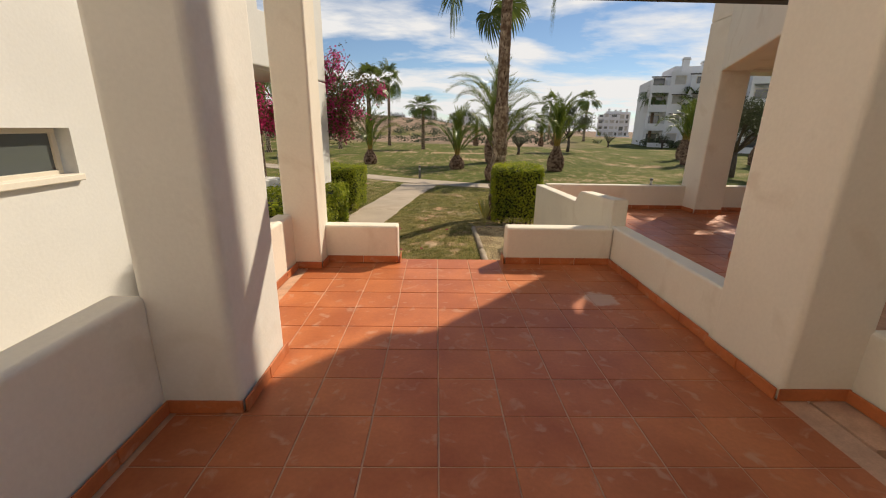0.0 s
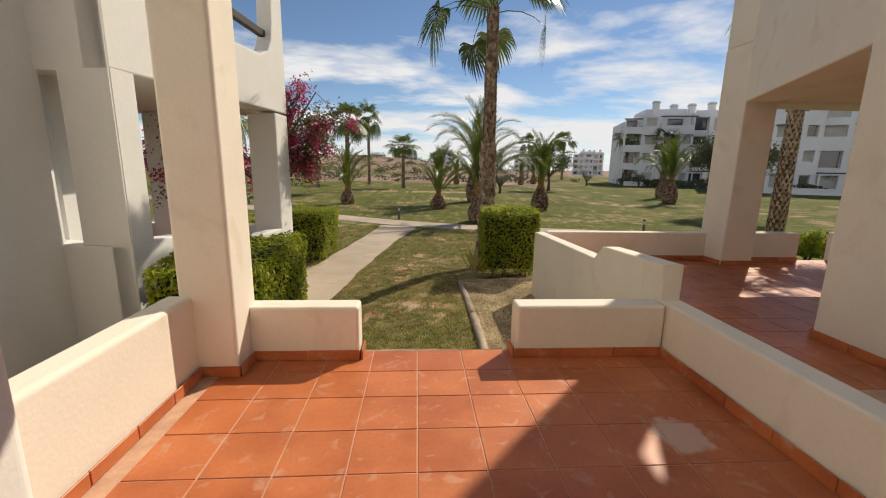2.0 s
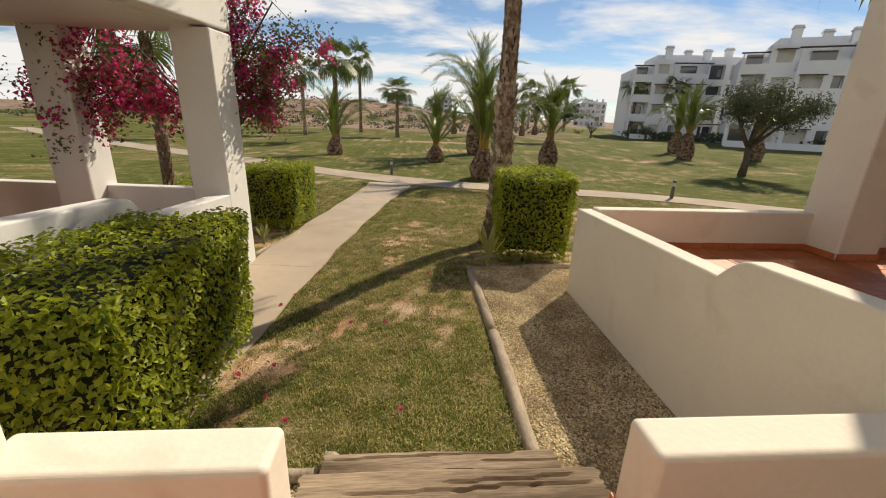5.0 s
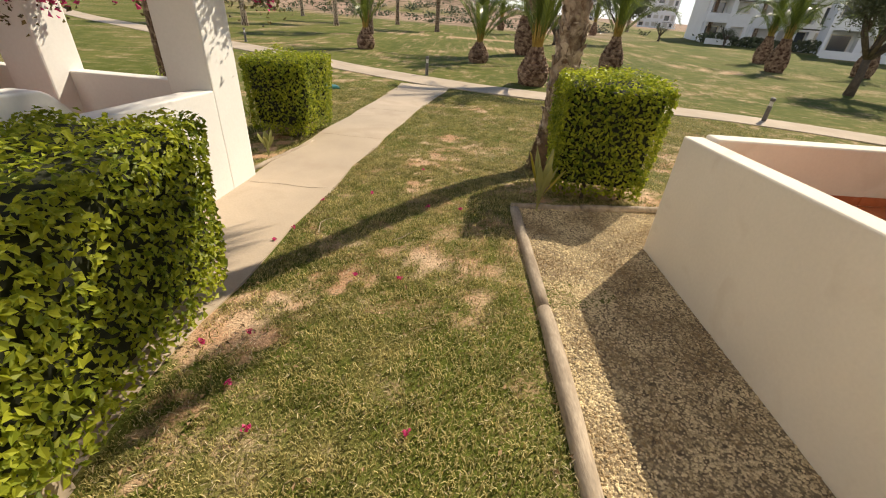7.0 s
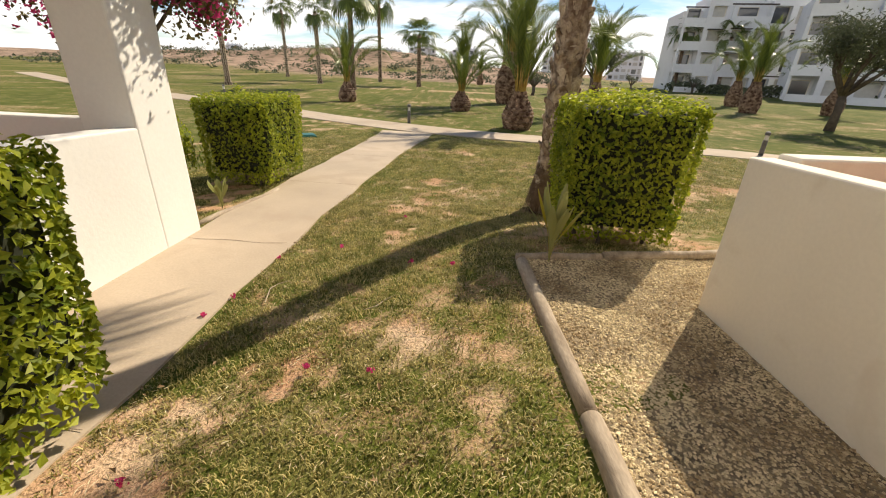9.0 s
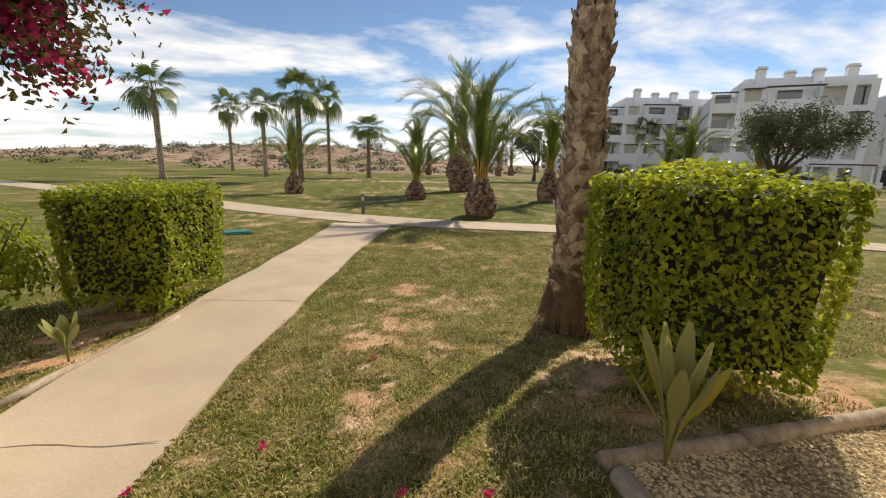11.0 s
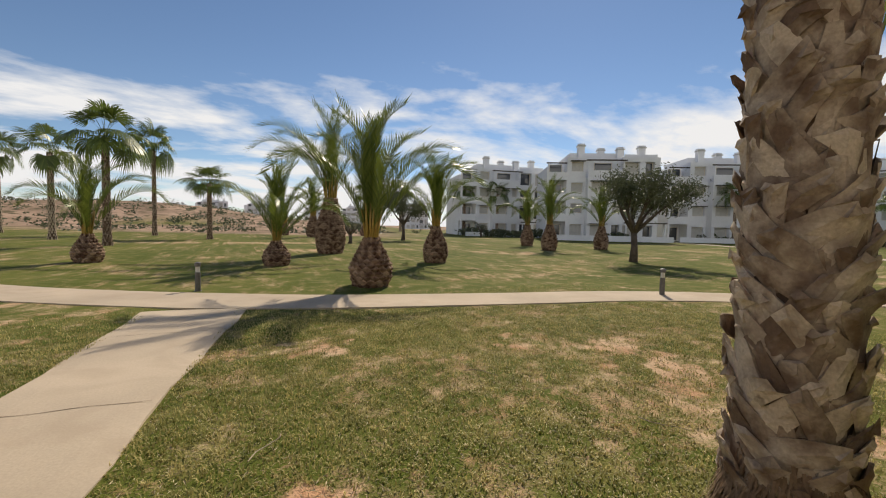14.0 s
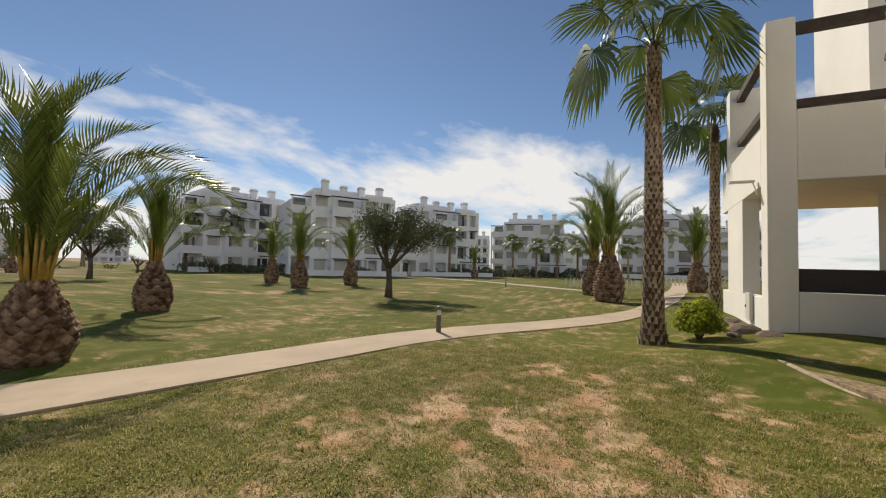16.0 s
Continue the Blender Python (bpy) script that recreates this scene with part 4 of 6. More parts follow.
def pebbles(name, region, count, size, mat, label, seed, zfun):
    r = np.random.RandomState(seed)
    base_v = np.array([(1, 0, 0), (0, 1, 0), (-1, 0, 0), (0, -1, 0), (0.1, 0.1, 0.7), (0, 0, -0.5)])
    tri = np.array([(0, 1, 4), (1, 2, 4), (2, 3, 4), (3, 0, 4)])
    x, y = region(r, count)
    n = len(x)
    a, s = r.uniform(0, 6.28, n), size * r.uniform(0.55, 1.4, n)
    sx, sy, sz = s * r.uniform(0.7, 1.2, n), s * r.uniform(0.6, 1.0, n), s * r.uniform(0.5, 0.9, n)
    v = base_v[None] * np.stack((sx, sy, sz), 1)[:, None]
    v[:, :4, 2] += r.uniform(-0.3, 0.3, (n, 4)) * s[:, None]
    c, d = np.cos(a)[:, None], np.sin(a)[:, None]
    vx, vy = v[..., 0] * c - v[..., 1] * d, v[..., 0] * d + v[..., 1] * c
    z = zfun(x, y) + r.uniform(-0.2, 0.5, n) * size
    verts = np.stack((vx + x[:, None], vy + y[:, None], v[..., 2] + z[:, None]), -1).reshape(-1, 3)
    faces = (tri[None] + (np.arange(n) * 6)[:, None, None]).reshape(-1, 3)
    me = mesh_of(name, verts, faces, mat)
    return tagged(new(name, me), label, "gravel", kind="stuff")


structure("ground_gravel_bed", prism([(1.42, 4.88), (2.545, 4.88), (2.545, 8.3), (3.4, 8.3), (3.4, 9.12), (1.42, 9.02)], "z", -0.75, -0.628, 0), GRAVEL_BED, "pale gravel bed", "gravel")
structure("ground_gravel_side", prism([(-0.6, 4.88), (0.13, 4.88), (0.13, 5.6), (-0.6, 5.6)], "z", -0.75, -0.62, 0), GRAVEL_BED, "pale gravel strip", "gravel")
structure("ground_gravel_block", prism([(8.0, 10.05), (9.5, 8.2), (6.4, 8.2), (6.4, 9.6)], "z", -0.9, -0.645, 0), GRAVEL_BED, "pale gravel bed beside the house", "gravel")
structure("ground_gravel_corner", prism([(8.0, 10.05), (9.7, 10.52), (14.0, 11.0), (15.0, 9.70), (10.64, 9.70), (10.64, 8.2), (9.5, 8.2)], "z", -0.9, -0.65, 0), GRAVEL_BED, "pale gravel bed beside the house", "gravel")


def bed_region(r, n):
    x, y = r.uniform(1.44, 3.4, n), r.uniform(4.9, 9.08, n)
    keep = ((x < 2.54) | (y > 8.3)) & (y < 9.0 + 0.05 * (x - 1.44))
    return x[keep], y[keep]


def side_region(r, n):
    return r.uniform(-0.55, 0.12, n), r.uniform(4.9, 5.58, n)


pebbles("gravel", bed_region, 56000, 0.0098, PEBBLE, "loose pale crushed gravel", 8, lambda x, y: -0.627 + 0 * x)
pebbles("gravel", side_region, 3200, 0.0098, PEBBLE, "loose pale crushed gravel", 9, lambda x, y: -0.618 + 0 * x)

# ---- plants ----


def cloud_mesh(name, centres, normals, size, mat, seed, aspect=0.55, fold=0.25, droop=0.0, spread=0.9):
    """Many small folded leaves at given places, each turned about its normal."""
    r = np.random.RandomState(seed)
    n = len(centres)
    nor = normals + r.normal(0, spread, (n, 3)) * 0.5
    nor /= np.linalg.norm(nor, axis=1)[:, None] + 1e-9
    t = r.normal(0, 1, (n, 3))
    t[:, 2] -= droop
    t -= (t * nor).sum(1)[:, None] * nor
    t /= np.linalg.norm(t, axis=1)[:, None] + 1e-9
    s = np.cross(nor, t)
    ln = size * r.uniform(0.6, 1.35, n)[:, None]
    w = ln * aspect
    base_p = centres - t * ln * 0.5
    tip = centres + t * ln * 0.5 - nor * ln * 0.12
    l = centres + s * w * 0.5 + nor * w * fold - t * ln * 0.08
    rt = centres - s * w * 0.5 + nor * w * fold - t * ln * 0.08
    verts = np.stack((base_p, rt, tip, l), 1).reshape(-1, 3)
    idx = (np.arange(n) * 4)[:, None]
    faces = np.concatenate((idx + np.array([[0, 1, 2]]), idx + np.array([[0, 2, 3]])), 1).reshape(-1, 3)
    return mesh_of(name, verts, faces, mat)


def hedge(x0, y0, z0, x1, y1, z1, size, cover, seed, label, tilt=0.0, taper=0.0, clear=0.14):
    """A clipped hedge: a near-black solid core painted as its shaded inside, and a skin of separate leaves; the foot
    may be narrower.
    """
    r = np.random.RandomState(seed)
    cx, cy = (x0 + x1) / 2, (y0 + y1) / 2
    h = thing("hedge", pose(cx, cy, z0, 0, 0, tilt), label, "hedge", "clipped hedges")
    sx, sy, sz = (x1 - x0) / 2, (y1 - y0) / 2, z1 - z0
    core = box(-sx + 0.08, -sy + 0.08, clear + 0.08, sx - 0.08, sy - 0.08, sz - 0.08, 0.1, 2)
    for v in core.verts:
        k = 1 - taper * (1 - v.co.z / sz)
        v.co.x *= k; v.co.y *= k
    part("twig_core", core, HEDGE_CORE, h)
    P, N = [], []
    for axis, sgn, area in ((0, 1, 2 * sy * sz), (0, -1, 2 * sy * sz), (1, 1, 2 * sx * sz), (1, -1, 2 * sx * sz), (2, 1, 4 * sx * sy)):
        n = int(area * cover / (size * size * 0.5))
        u, v = r.uniform(-1, 1, n), r.uniform(0, 1, n) ** 0.9
        p = np.zeros((n, 3)); q = np.zeros((n, 3))
        if axis == 2:
            p[:, 0], p[:, 1], p[:, 2] = u * sx, r.uniform(-1, 1, n) * sy, sz
        else:
            p[:, axis], p[:, 1 - axis], p[:, 2] = sgn * (sx, sy)[axis], u * (sx, sy)[1 - axis], v * (sz - clear) + clear
        q[:, axis] = sgn
        q[:, 2] += 0.45
        lump = 0.035 * wave(p[:, 0] * 1 + p[:, 2], p[:, 1] + p[:, 2] * 0.7, 5.0, seed + 2)
        p += q * (lump + r.uniform(-0.075, 0.012, n) + 0.03 * (r.rand(n) > 0.96))[:, None]
        P.append(p); N.append(q)
    P, N = np.concatenate(P), np.concatenate(N)
    # rounded corners
    e = np.stack((np.abs(P[:, 0]) / sx, np.abs(P[:, 1]) / sy, np.clip(P[:, 2] / sz, 0, 1)), 1)
    two = np.sort(e, 1)[:, 1]
    P[:, :2] *= (1 - 0.05 * smooth(0.85, 1.0, two))[:, None]
    P[:, 2] -= 0.03 * smooth(0.88, 1.0, np.maximum(e[:, 0], e[:, 1])) * (e[:, 2] > 0.9)
    k = 1 - taper * (1 - np.clip(P[:, 2] / sz, 0, 1))
    P[:, 0] *= k; P[:, 1] *= k
    P[:, 2] = np.maximum(P[:, 2] + 0.05 * (r.rand(len(P)) - 0.5) * (e[:, 2] < 0.15), 0.1)
    part("leaves", cloud_mesh("leaves", P, N, size, HEDGE_GREEN, seed, 0.6), HEDGE_GREEN, h)
    for i in range(5):
        x, y = r.uniform(-0.7, 0.7) * sx * (1 - taper), r.uniform(-0.7, 0.7) * sy * (1 - taper)
        part("stem", tube([(x, y, -0.06), (x + 0.02, y, 0.15), (x + 0.04, y + 0.03, 0.4)], [0.022, 0.02, 0.014], 6), WOOD_BARK, h)
    return h


hedge(-1.93, 5.52, -0.84, -0.86, 7.65, 0.50, 0.050, 1.6, 51, "large clipped dense green hedge beside the path", 3.0, 0.08)
hedge(-2.52, 11.45, -0.88, -1.46, 12.75, 0.38, 0.046, 1.6, 52, "clipped green cube hedge beside the path", -6.0, 0.14)
hedge(1.90, 9.30, -0.84, 3.05, 10.45, 0.64, 0.046, 1.6, 53, "clipped green block hedge beside a palm trunk", -8.0, 0.12, 0.25)


def fan_leaf(size, seed, segs=30, bend=0.4, stalk_len=0.95):
    """One fan palm leaf: an arching stalk and a pleated fan, hanging over by bend, with drooping tips. Along +x, up +z."""
    r = np.random.RandomState(seed)
    V, F = [], []
    L = size * stalk_len

    def stalk(t):
        return Vector((L * (t - 0.05 * bend * t * t), 0, L * (0.13 * math.sin(t * 2.6) - 0.16 * bend * t * t)))
    for j in range(4):
        i = len(V)
        for t, w in ((j / 4, 0.017 - 0.002 * j), ((j + 1) / 4, 0.015 - 0.002 * j)):
            p = stalk(t)
            V += [(p.x, -w, p.z), (p.x, w, p.z), (p.x, 0, p.z + w * 1.2)]
        F += [(i, i + 1, i + 4, i + 3), (i + 1, i + 2, i + 5, i + 4), (i + 2, i, i + 3, i + 5)]
    hub, tilt = stalk(1.0), Matrix.Rotation(bend, 3, "Y")
    sweep = math.radians(225)
    for k in range(segs):
        a = (k / (segs - 1) - 0.5) * sweep
        ln = size * 0.82 * (0.70 + 0.30 * math.cos(a * 0.8)) * r.uniform(0.88, 1.08)
        d = Vector((math.cos(a), math.sin(a), 0))
        s = Vector((-d.y, d.x, 0))
        w = sweep / segs * 0.5
        i = len(V)
        hang = r.uniform(0.8, 1.3)
        for t, ww, dz in ((0.0, 0.004, 0), (0.3, 0.32 * ln * w, 0.01), (0.56, 0.58 * ln * w, 0.01), (0.78, 0.52 * ln * w, 0.10), (1.0, 0.003, 0.36)):
            c = tilt @ (d * ln * t * (1 if t < 0.6 else (0.96 if t < 0.9 else 0.86)) + Vector((0, 0, -0.10 * ln * t * abs(math.sin(a)) + 0.014 * (k % 2))))
            c += hub + Vector((0, 0, -dz * ln * hang))
            q = tilt @ s * ww
            V += [tuple(c - q), tuple(c + q)]
        for j in range(4):
            F.append((i + 2 * j, i + 2 * j + 1, i + 2 * j + 3, i + 2 * j + 2))
    return V, F


def fan_crown(n, size, seed, bends, stalk_len):
    r = np.random.RandomState(seed)
    V, F = [], []
    shapes = [fan_leaf(size, seed + i, 28, b, stalk_len) for i, b in enumerate(bends)]
    for k in range(n):
        t = k / n
        v, f = shapes[min(4, int(t * 5))]
        pitch = math.radians(80 - 92 * t ** 0.85 + r.uniform(-9, 9))
        m = Euler((r.uniform(-0.35, 0.35), -pitch, k * 2.39996 + r.uniform(-0.3, 0.3))).to_matrix()
        s = r.uniform(0.82, 1.12) * (0.8 + 0.2 * min(1, t * 2.5))
        i = len(V)
        V += [tuple((m @ Vector(p)) * s + Vector((0, 0, -0.12 * t))) for p in v]
        F += [tuple(x + i for x in q) for q in f]
    return mesh_of("crown", V, F, FAN_GREEN)


def boot_mesh(seed, ln, w, turn, bend_r=0.17):
    """The stub of a cut palm leaf: a thin broad strap, slanted by turn degrees and bent round the trunk, its torn end standing off. It faces +x, up +z."""
    r = random.Random(seed)
    V, F = [], []
    rows, ca, sa = 6, math.cos(radians(turn)), math.sin(radians(turn))
    curl, skew = r.uniform(0.012, 0.05), r.uniform(-0.035, 0.035)
    tear = [r.uniform(-0.03, 0.03) for _ in range(5)]

    def put(out, y, z):
        yy, zz = y * ca - (z - ln * 0.4) * sa, y * sa + (z - ln * 0.4) * ca
        yb = max(-bend_r * 0.95, min(bend_r * 0.95, yy))
        V.append((out - (bend_r - math.sqrt(bend_r * bend_r - yb * yb)), yy, zz))
    for i in range(rows + 1):
        t = i / rows
        ww = w * (1.08 - 0.45 * t) * (1 + 0.07 * r.uniform(-1, 1)) / 2
        out = 0.002 + curl * t ** 2.6 + 0.010 * t
        thick = 0.008 * (1 - 0.5 * t)
        for k, y in enumerate((-1, -0.5, 0, 0.5, 1)):
            put(out + thick + 0.006 * (1 - abs(y)) + 0.003 * r.uniform(-1, 1), y * ww + skew * t * t, ln * t + (tear[k] if i == rows else 0))
        put(out - 0.006, -ww * 0.96 + skew * t * t, ln * t)
        put(out - 0.006, ww * 0.96 + skew * t * t, ln * t)
    for i in range(rows):
        a, b = i * 7, (i + 1) * 7
        for k in range(4):
            F.append((a + k, a + k + 1, b + k + 1, b + k))
        F += [(a + 4, a + 6, b + 6, b + 4), (a + 5, a, b, b + 5), (a + 6, a + 5, b + 5, b + 6)]
    e = rows * 7
    F.append((e, e + 1, e + 2, e + 3, e + 4, e + 6, e + 5))
    return mesh_of("leaf_base", V, F, BOOT)


def trunk_radius(t, r0, r1):
    """t: 0 at the foot to 1 at the top."""
    return r1 + (r0 * 0.70 - r1) * max(0, 1 - t) ** 1.1 + r0 * 0.30 * max(0, 1 - t * 9) ** 1.5


def fan_palm(x, y, z, height, r0, r1, seed, label, leaves=30, size=0.95, boots=0, lean=(0.0, 0.0), boots_to=1.0, bends=(0.4, 0.75, 1.05, 1.35, 1.6), stalk_len=0.95):
    """A fan palm: a trunk clad in leaf stubs, a fringe of fibre at the foot, a crown of fans."""
    rr = random.Random(seed)
    p = thing("fan_palm", pose(x, y, z), label, "palm tree", "fan palms")
    n = 22
    pts = [(lean[0] * (i / n) ** 1.4 + 0.012 * rr.uniform(-1, 1), lean[1] * (i / n) ** 1.4 + 0.012 * rr.uniform(-1, 1), -0.1 + (height + 0.1) * i / n) for i in range(n + 1)]
    rad = [trunk_radius(i / n, r0, r1) * (1 + 0.04 * rr.uniform(-1, 1)) for i in range(n + 1)]
    part("trunk", tube(pts, rad, 16), BARK, p, smooth=True)
    if boots:
        kinds = [boot_mesh(seed * 7 + i, 0.19 + 0.02 * (i % 4), 0.088 + 0.012 * (i % 3), (1 if i % 2 else -1) * (24 + 6 * (i // 2))) for i in range(12)]
        for k in range(boots):
            t = 0.05 + (k / boots) * (boots_to - 0.06)
            a = k * 2.39996 + rr.uniform(-0.12, 0.12)
            r = trunk_radius(t, r0, r1)
            q = Vector((lean[0] * t ** 1.4, lean[1] * t ** 1.4, height * t))
            s = 0.85 + 0.3 * rr.random()
            m = Matrix.Translation(q + Vector((math.cos(a), math.sin(a), 0)) * (r - 0.004)) @ pose(0, 0, 0, 0, 0, math.degrees(a)) @ pose(0, 0, 0, rr.uniform(-14, 14), rr.uniform(-3, 5), rr.uniform(-8, 8))
            o = part("leaf_base", kinds[rr.randrange(12)], BOOT, p)
            o.matrix_basis = m @ Matrix.Diagonal((1, s, s, 1))
    crown = part("crown", fan_crown(leaves, size, seed, bends, stalk_len), FAN_GREEN, p)
    crown.matrix_basis = pose(lean[0], lean[1], height)
    return p


def clad_mesh(height, r0, r1, seed, rows, per, mat, ln, w, push=0.03):
    """Leaf stubs of a trunk too far to pick apart, joined."""
    rr = random.Random(seed)
    V, F = [], []
    for j in range(rows):
        t = (j + 0.5) / rows
        r = trunk_radius(t, r0, r1)
        for k in range(per):
            a = 2 * math.pi * (k + 0.5 * (j % 2)) / per + rr.uniform(-0.1, 0.1)
            c, s = math.cos(a), math.sin(a)
            i = len(V)
            tw = rr.uniform(-0.3, 0.3) * w
            for dz, dr, dw in ((-0.5 * ln, 0.0, w), (-0.5 * ln, 0.0, -w), (0.45 * ln, push, -w * 0.45 + tw), (0.45 * ln, push, w * 0.45 + tw), (0.45 * ln, push * 0.2, 0)):
                V.append(((r + dr) * c - dw * 0.5 * s, (r + dr) * s + dw * 0.5 * c, height * t + dz))
            F += [(i, i + 1, i + 2, i + 3), (i + 3, i + 2, i + 4)]
    return mesh_of("bark_scales", V, F, mat)


# the palm that the walk passes
fan_palm(2.21, 11.035, -0.84, 5.6, 0.255, 0.112, 61, "tall fan palm with a rough trunk of crossed leaf stubs", 15, 0.95, 298, (0.02, 0.2), 0.50, (0.3, 0.6, 0.9, 1.2, 1.45), 1.4)
palm_near = bpy.data.objects["fan_palm"]


def fibre_skirt(parent, r0, h, n, seed):
    r = np.random.RandomState(seed)
    V, F = [], []
    for k in range(n):
        a, z, ln = r.uniform(0, 6.28), r.uniform(0.0, h), r.uniform(0.12, 0.3)
        rad = r0 * (1.05 - 0.45 * z / h) + 0.01
        lean, w = r.uniform(0.02, 0.09), 0.006
        da = r.uniform(-0.6, 0.6)
        i = len(V)
        for t in (0, 0.5, 1):
            aa, rr = a + da * t * 0.6, rad + lean * t
            V += [(rr * math.cos(aa) - w * math.sin(aa) * (1 - t * 0.8), rr * math.sin(aa) + w * math.cos(aa) * (1 - t * 0.8), z + ln * (0.5 - t) + 0.05), (rr * math.cos(aa) + w * math.sin(aa) * (1 - t * 0.8), rr * math.sin(aa) - w * math.cos(aa) * (1 - t * 0.8), z + ln * (0.5 - t) + 0.05)]
        F += [(i, i + 1, i + 3, i + 2), (i + 2, i + 3, i + 5, i + 4)]
    me = mesh_of("fibre", V, F, FIBRE)
    return part("fibre", me, FIBRE, parent)


fibre_skirt(palm_near, 0.25, 0.5, 1600, 5)
cladding = part("bark_cladding", clad_mesh(5.55, 0.235, 0.105, 8, 46, 12, BOOT, 0.16, 0.09, 0.02), BOOT, palm_near)
cladding.matrix_basis = Matrix(((1, 0, 0.0036, 0), (0, 1, 0.030, -0.01), (0, 0, 1, 0), (0, 0, 0, 1)))

# the palm at the corner of the far block, and one behind it
corner_palm = fan_palm(9.9, 11.7, float(ground_z(9.9, 11.7)) - 0.02, 6.1, 0.29, 0.125, 62, "tall fan palm with a rough trunk beside the corner house", 16, 1.3, 0, stalk_len=1.15)
part("bark_cladding", clad_mesh(6.0, 0.28, 0.12, 9, 54, 11, BOOT, 0.15, 0.09), BOOT, corner_palm)
back_palm = fan_palm(16.8, 9.75, -0.8, 6.4, 0.24, 0.12, 63, "fan palm behind the corner house", 16, 1.3, 0, stalk_len=1.1)
part("bark_cladding", clad_mesh(5.8, 0.24, 0.12, 10, 40, 10, BOOT, 0.17, 0.1), BOOT, back_palm)

# fan palms out on the lawn
first = None
for i, (x, y, h, s) in enumerate(((-14.3, 37.8, 5.7, 1.5), (-17.6, 60.8, 7.2, 1.55), (-9.7, 45.5, 5.6, 1.4), (-5.3, 37.8, 5.7, 1.35), (-5.6, 56.0, 7.9, 1.5), (-0.9, 47.6, 4.4, 1.3),
                                  (40, 66, 7.0, 1.5), (46, 70, 7.0, 1.5), (36, 70, 7.4, 1.5), (49, 55, 6.0, 1.5), (60, 40, 6.4, 1.5), (72, 33, 6, 1.5), (73, 29, 5.4, 1.5), (76, 26, 5.8, 1.5), (66, 21, 4.8, 1.5), (70, 14, 5.2, 1.5), (53, 57, 7.5, 1.5), (62, 46, 5.2, 1.4),
                                  (-4.75, 13.2, 3.6, 0.8), (30, 84, 7.4, 1.6), (24, 88, 7.0, 1.5))):
    z = float(ground_z(x, y))
    seed = 70 + i % 4
    lab = "fan palm with a slim trunk standing on the lawn" if i != 18 else "fan palm behind the flowering creeper"
    if i < 4:
        p = fan_palm(x, y, z, 5.6, 0.26, 0.15, seed, lab, 17, 1.4, bends=(0.2, 0.4, 0.65, 0.9, 1.2))
        part("bark_cladding", clad_mesh(5.5, 0.26, 0.15, seed, 30, 9, BOOT, 0.2, 0.12), BOOT, p)
        first = [p] if first is None else first + [p]
    else:
        p = copy_thing(first[i % 4], pose(x, y, z, 0, 0, 47 * i))
    k = h / 5.6
    p.scale = (k if i > 5 else 1.0, k if i > 5 else 1.0, k)


def frond(length, seed, curve=0.6):
    """A feather palm frond along +x, straight at first and arching over at its end; leaflets in two rows, folded upwards."""
    r = np.random.RandomState(seed)
    V, F = [], []
    n = 44
    pts, p, a = [], Vector((0, 0, 0)), 0.10
    for j in range(21):
        pts.append(p.copy())
        t = j / 20
        a -= curve * 0.16 * t ** 1.8
        p += Vector((math.cos(a), 0, math.sin(a))) * length / 20

    def spine(t):
        u = min(max(t, 0), 0.9999) * 20
        k = int(u)
        return pts[k].lerp(pts[min(k + 1, 20)], u - k)
    w = 0.02
    for j in range(10):
        t0, t1 = j / 10, (j + 1) / 10
        i = len(V)
        for q, ww in ((spine(t0), w * (1 - t0 * 0.85)), (spine(t1), w * (1 - t1 * 0.85))):
            V += [(q.x, -ww, q.z), (q.x, ww, q.z), (q.x, 0, q.z - ww)]
        F += [(i, i + 1, i + 4, i + 3), (i + 1, i + 2, i + 5, i + 4), (i + 2, i, i + 3, i + 5)]
    for k in range(n):
        t = 0.14 + 0.85 * k / (n - 1)
        p, d = spine(t), (spine(min(1, t + 0.03)) - spine(t - 0.03)).normalized()
        nrm = Vector((-d.z, 0, d.x))
        ln = length * (0.05 + 0.13 * math.sin(min(1, (t - 0.08) * 1.2) * math.pi * 0.86)) * r.uniform(0.85, 1.12)
        for sgn in (-1, 1):
            e = (d * (0.95 + 0.5 * t) + Vector((0, sgn * (0.72 + 0.1 * r.rand()), 0)) + nrm * (0.42 + 0.2 * r.rand())).normalized()
            side = d * 0.021
            i = len(V)
            mid, tip = p + e * ln * 0.5, p + e * ln + Vector((0, 0, -0.10 * ln))
            V += [tuple(p - side * 0.7), tuple(p + side * 0.7), tuple(mid + side * 1.25), tuple(mid - side * 1.25), tuple(tip)]
            F += [(i, i + 1, i + 2, i + 3), (i + 3, i + 2, i + 4)]
    return V, F


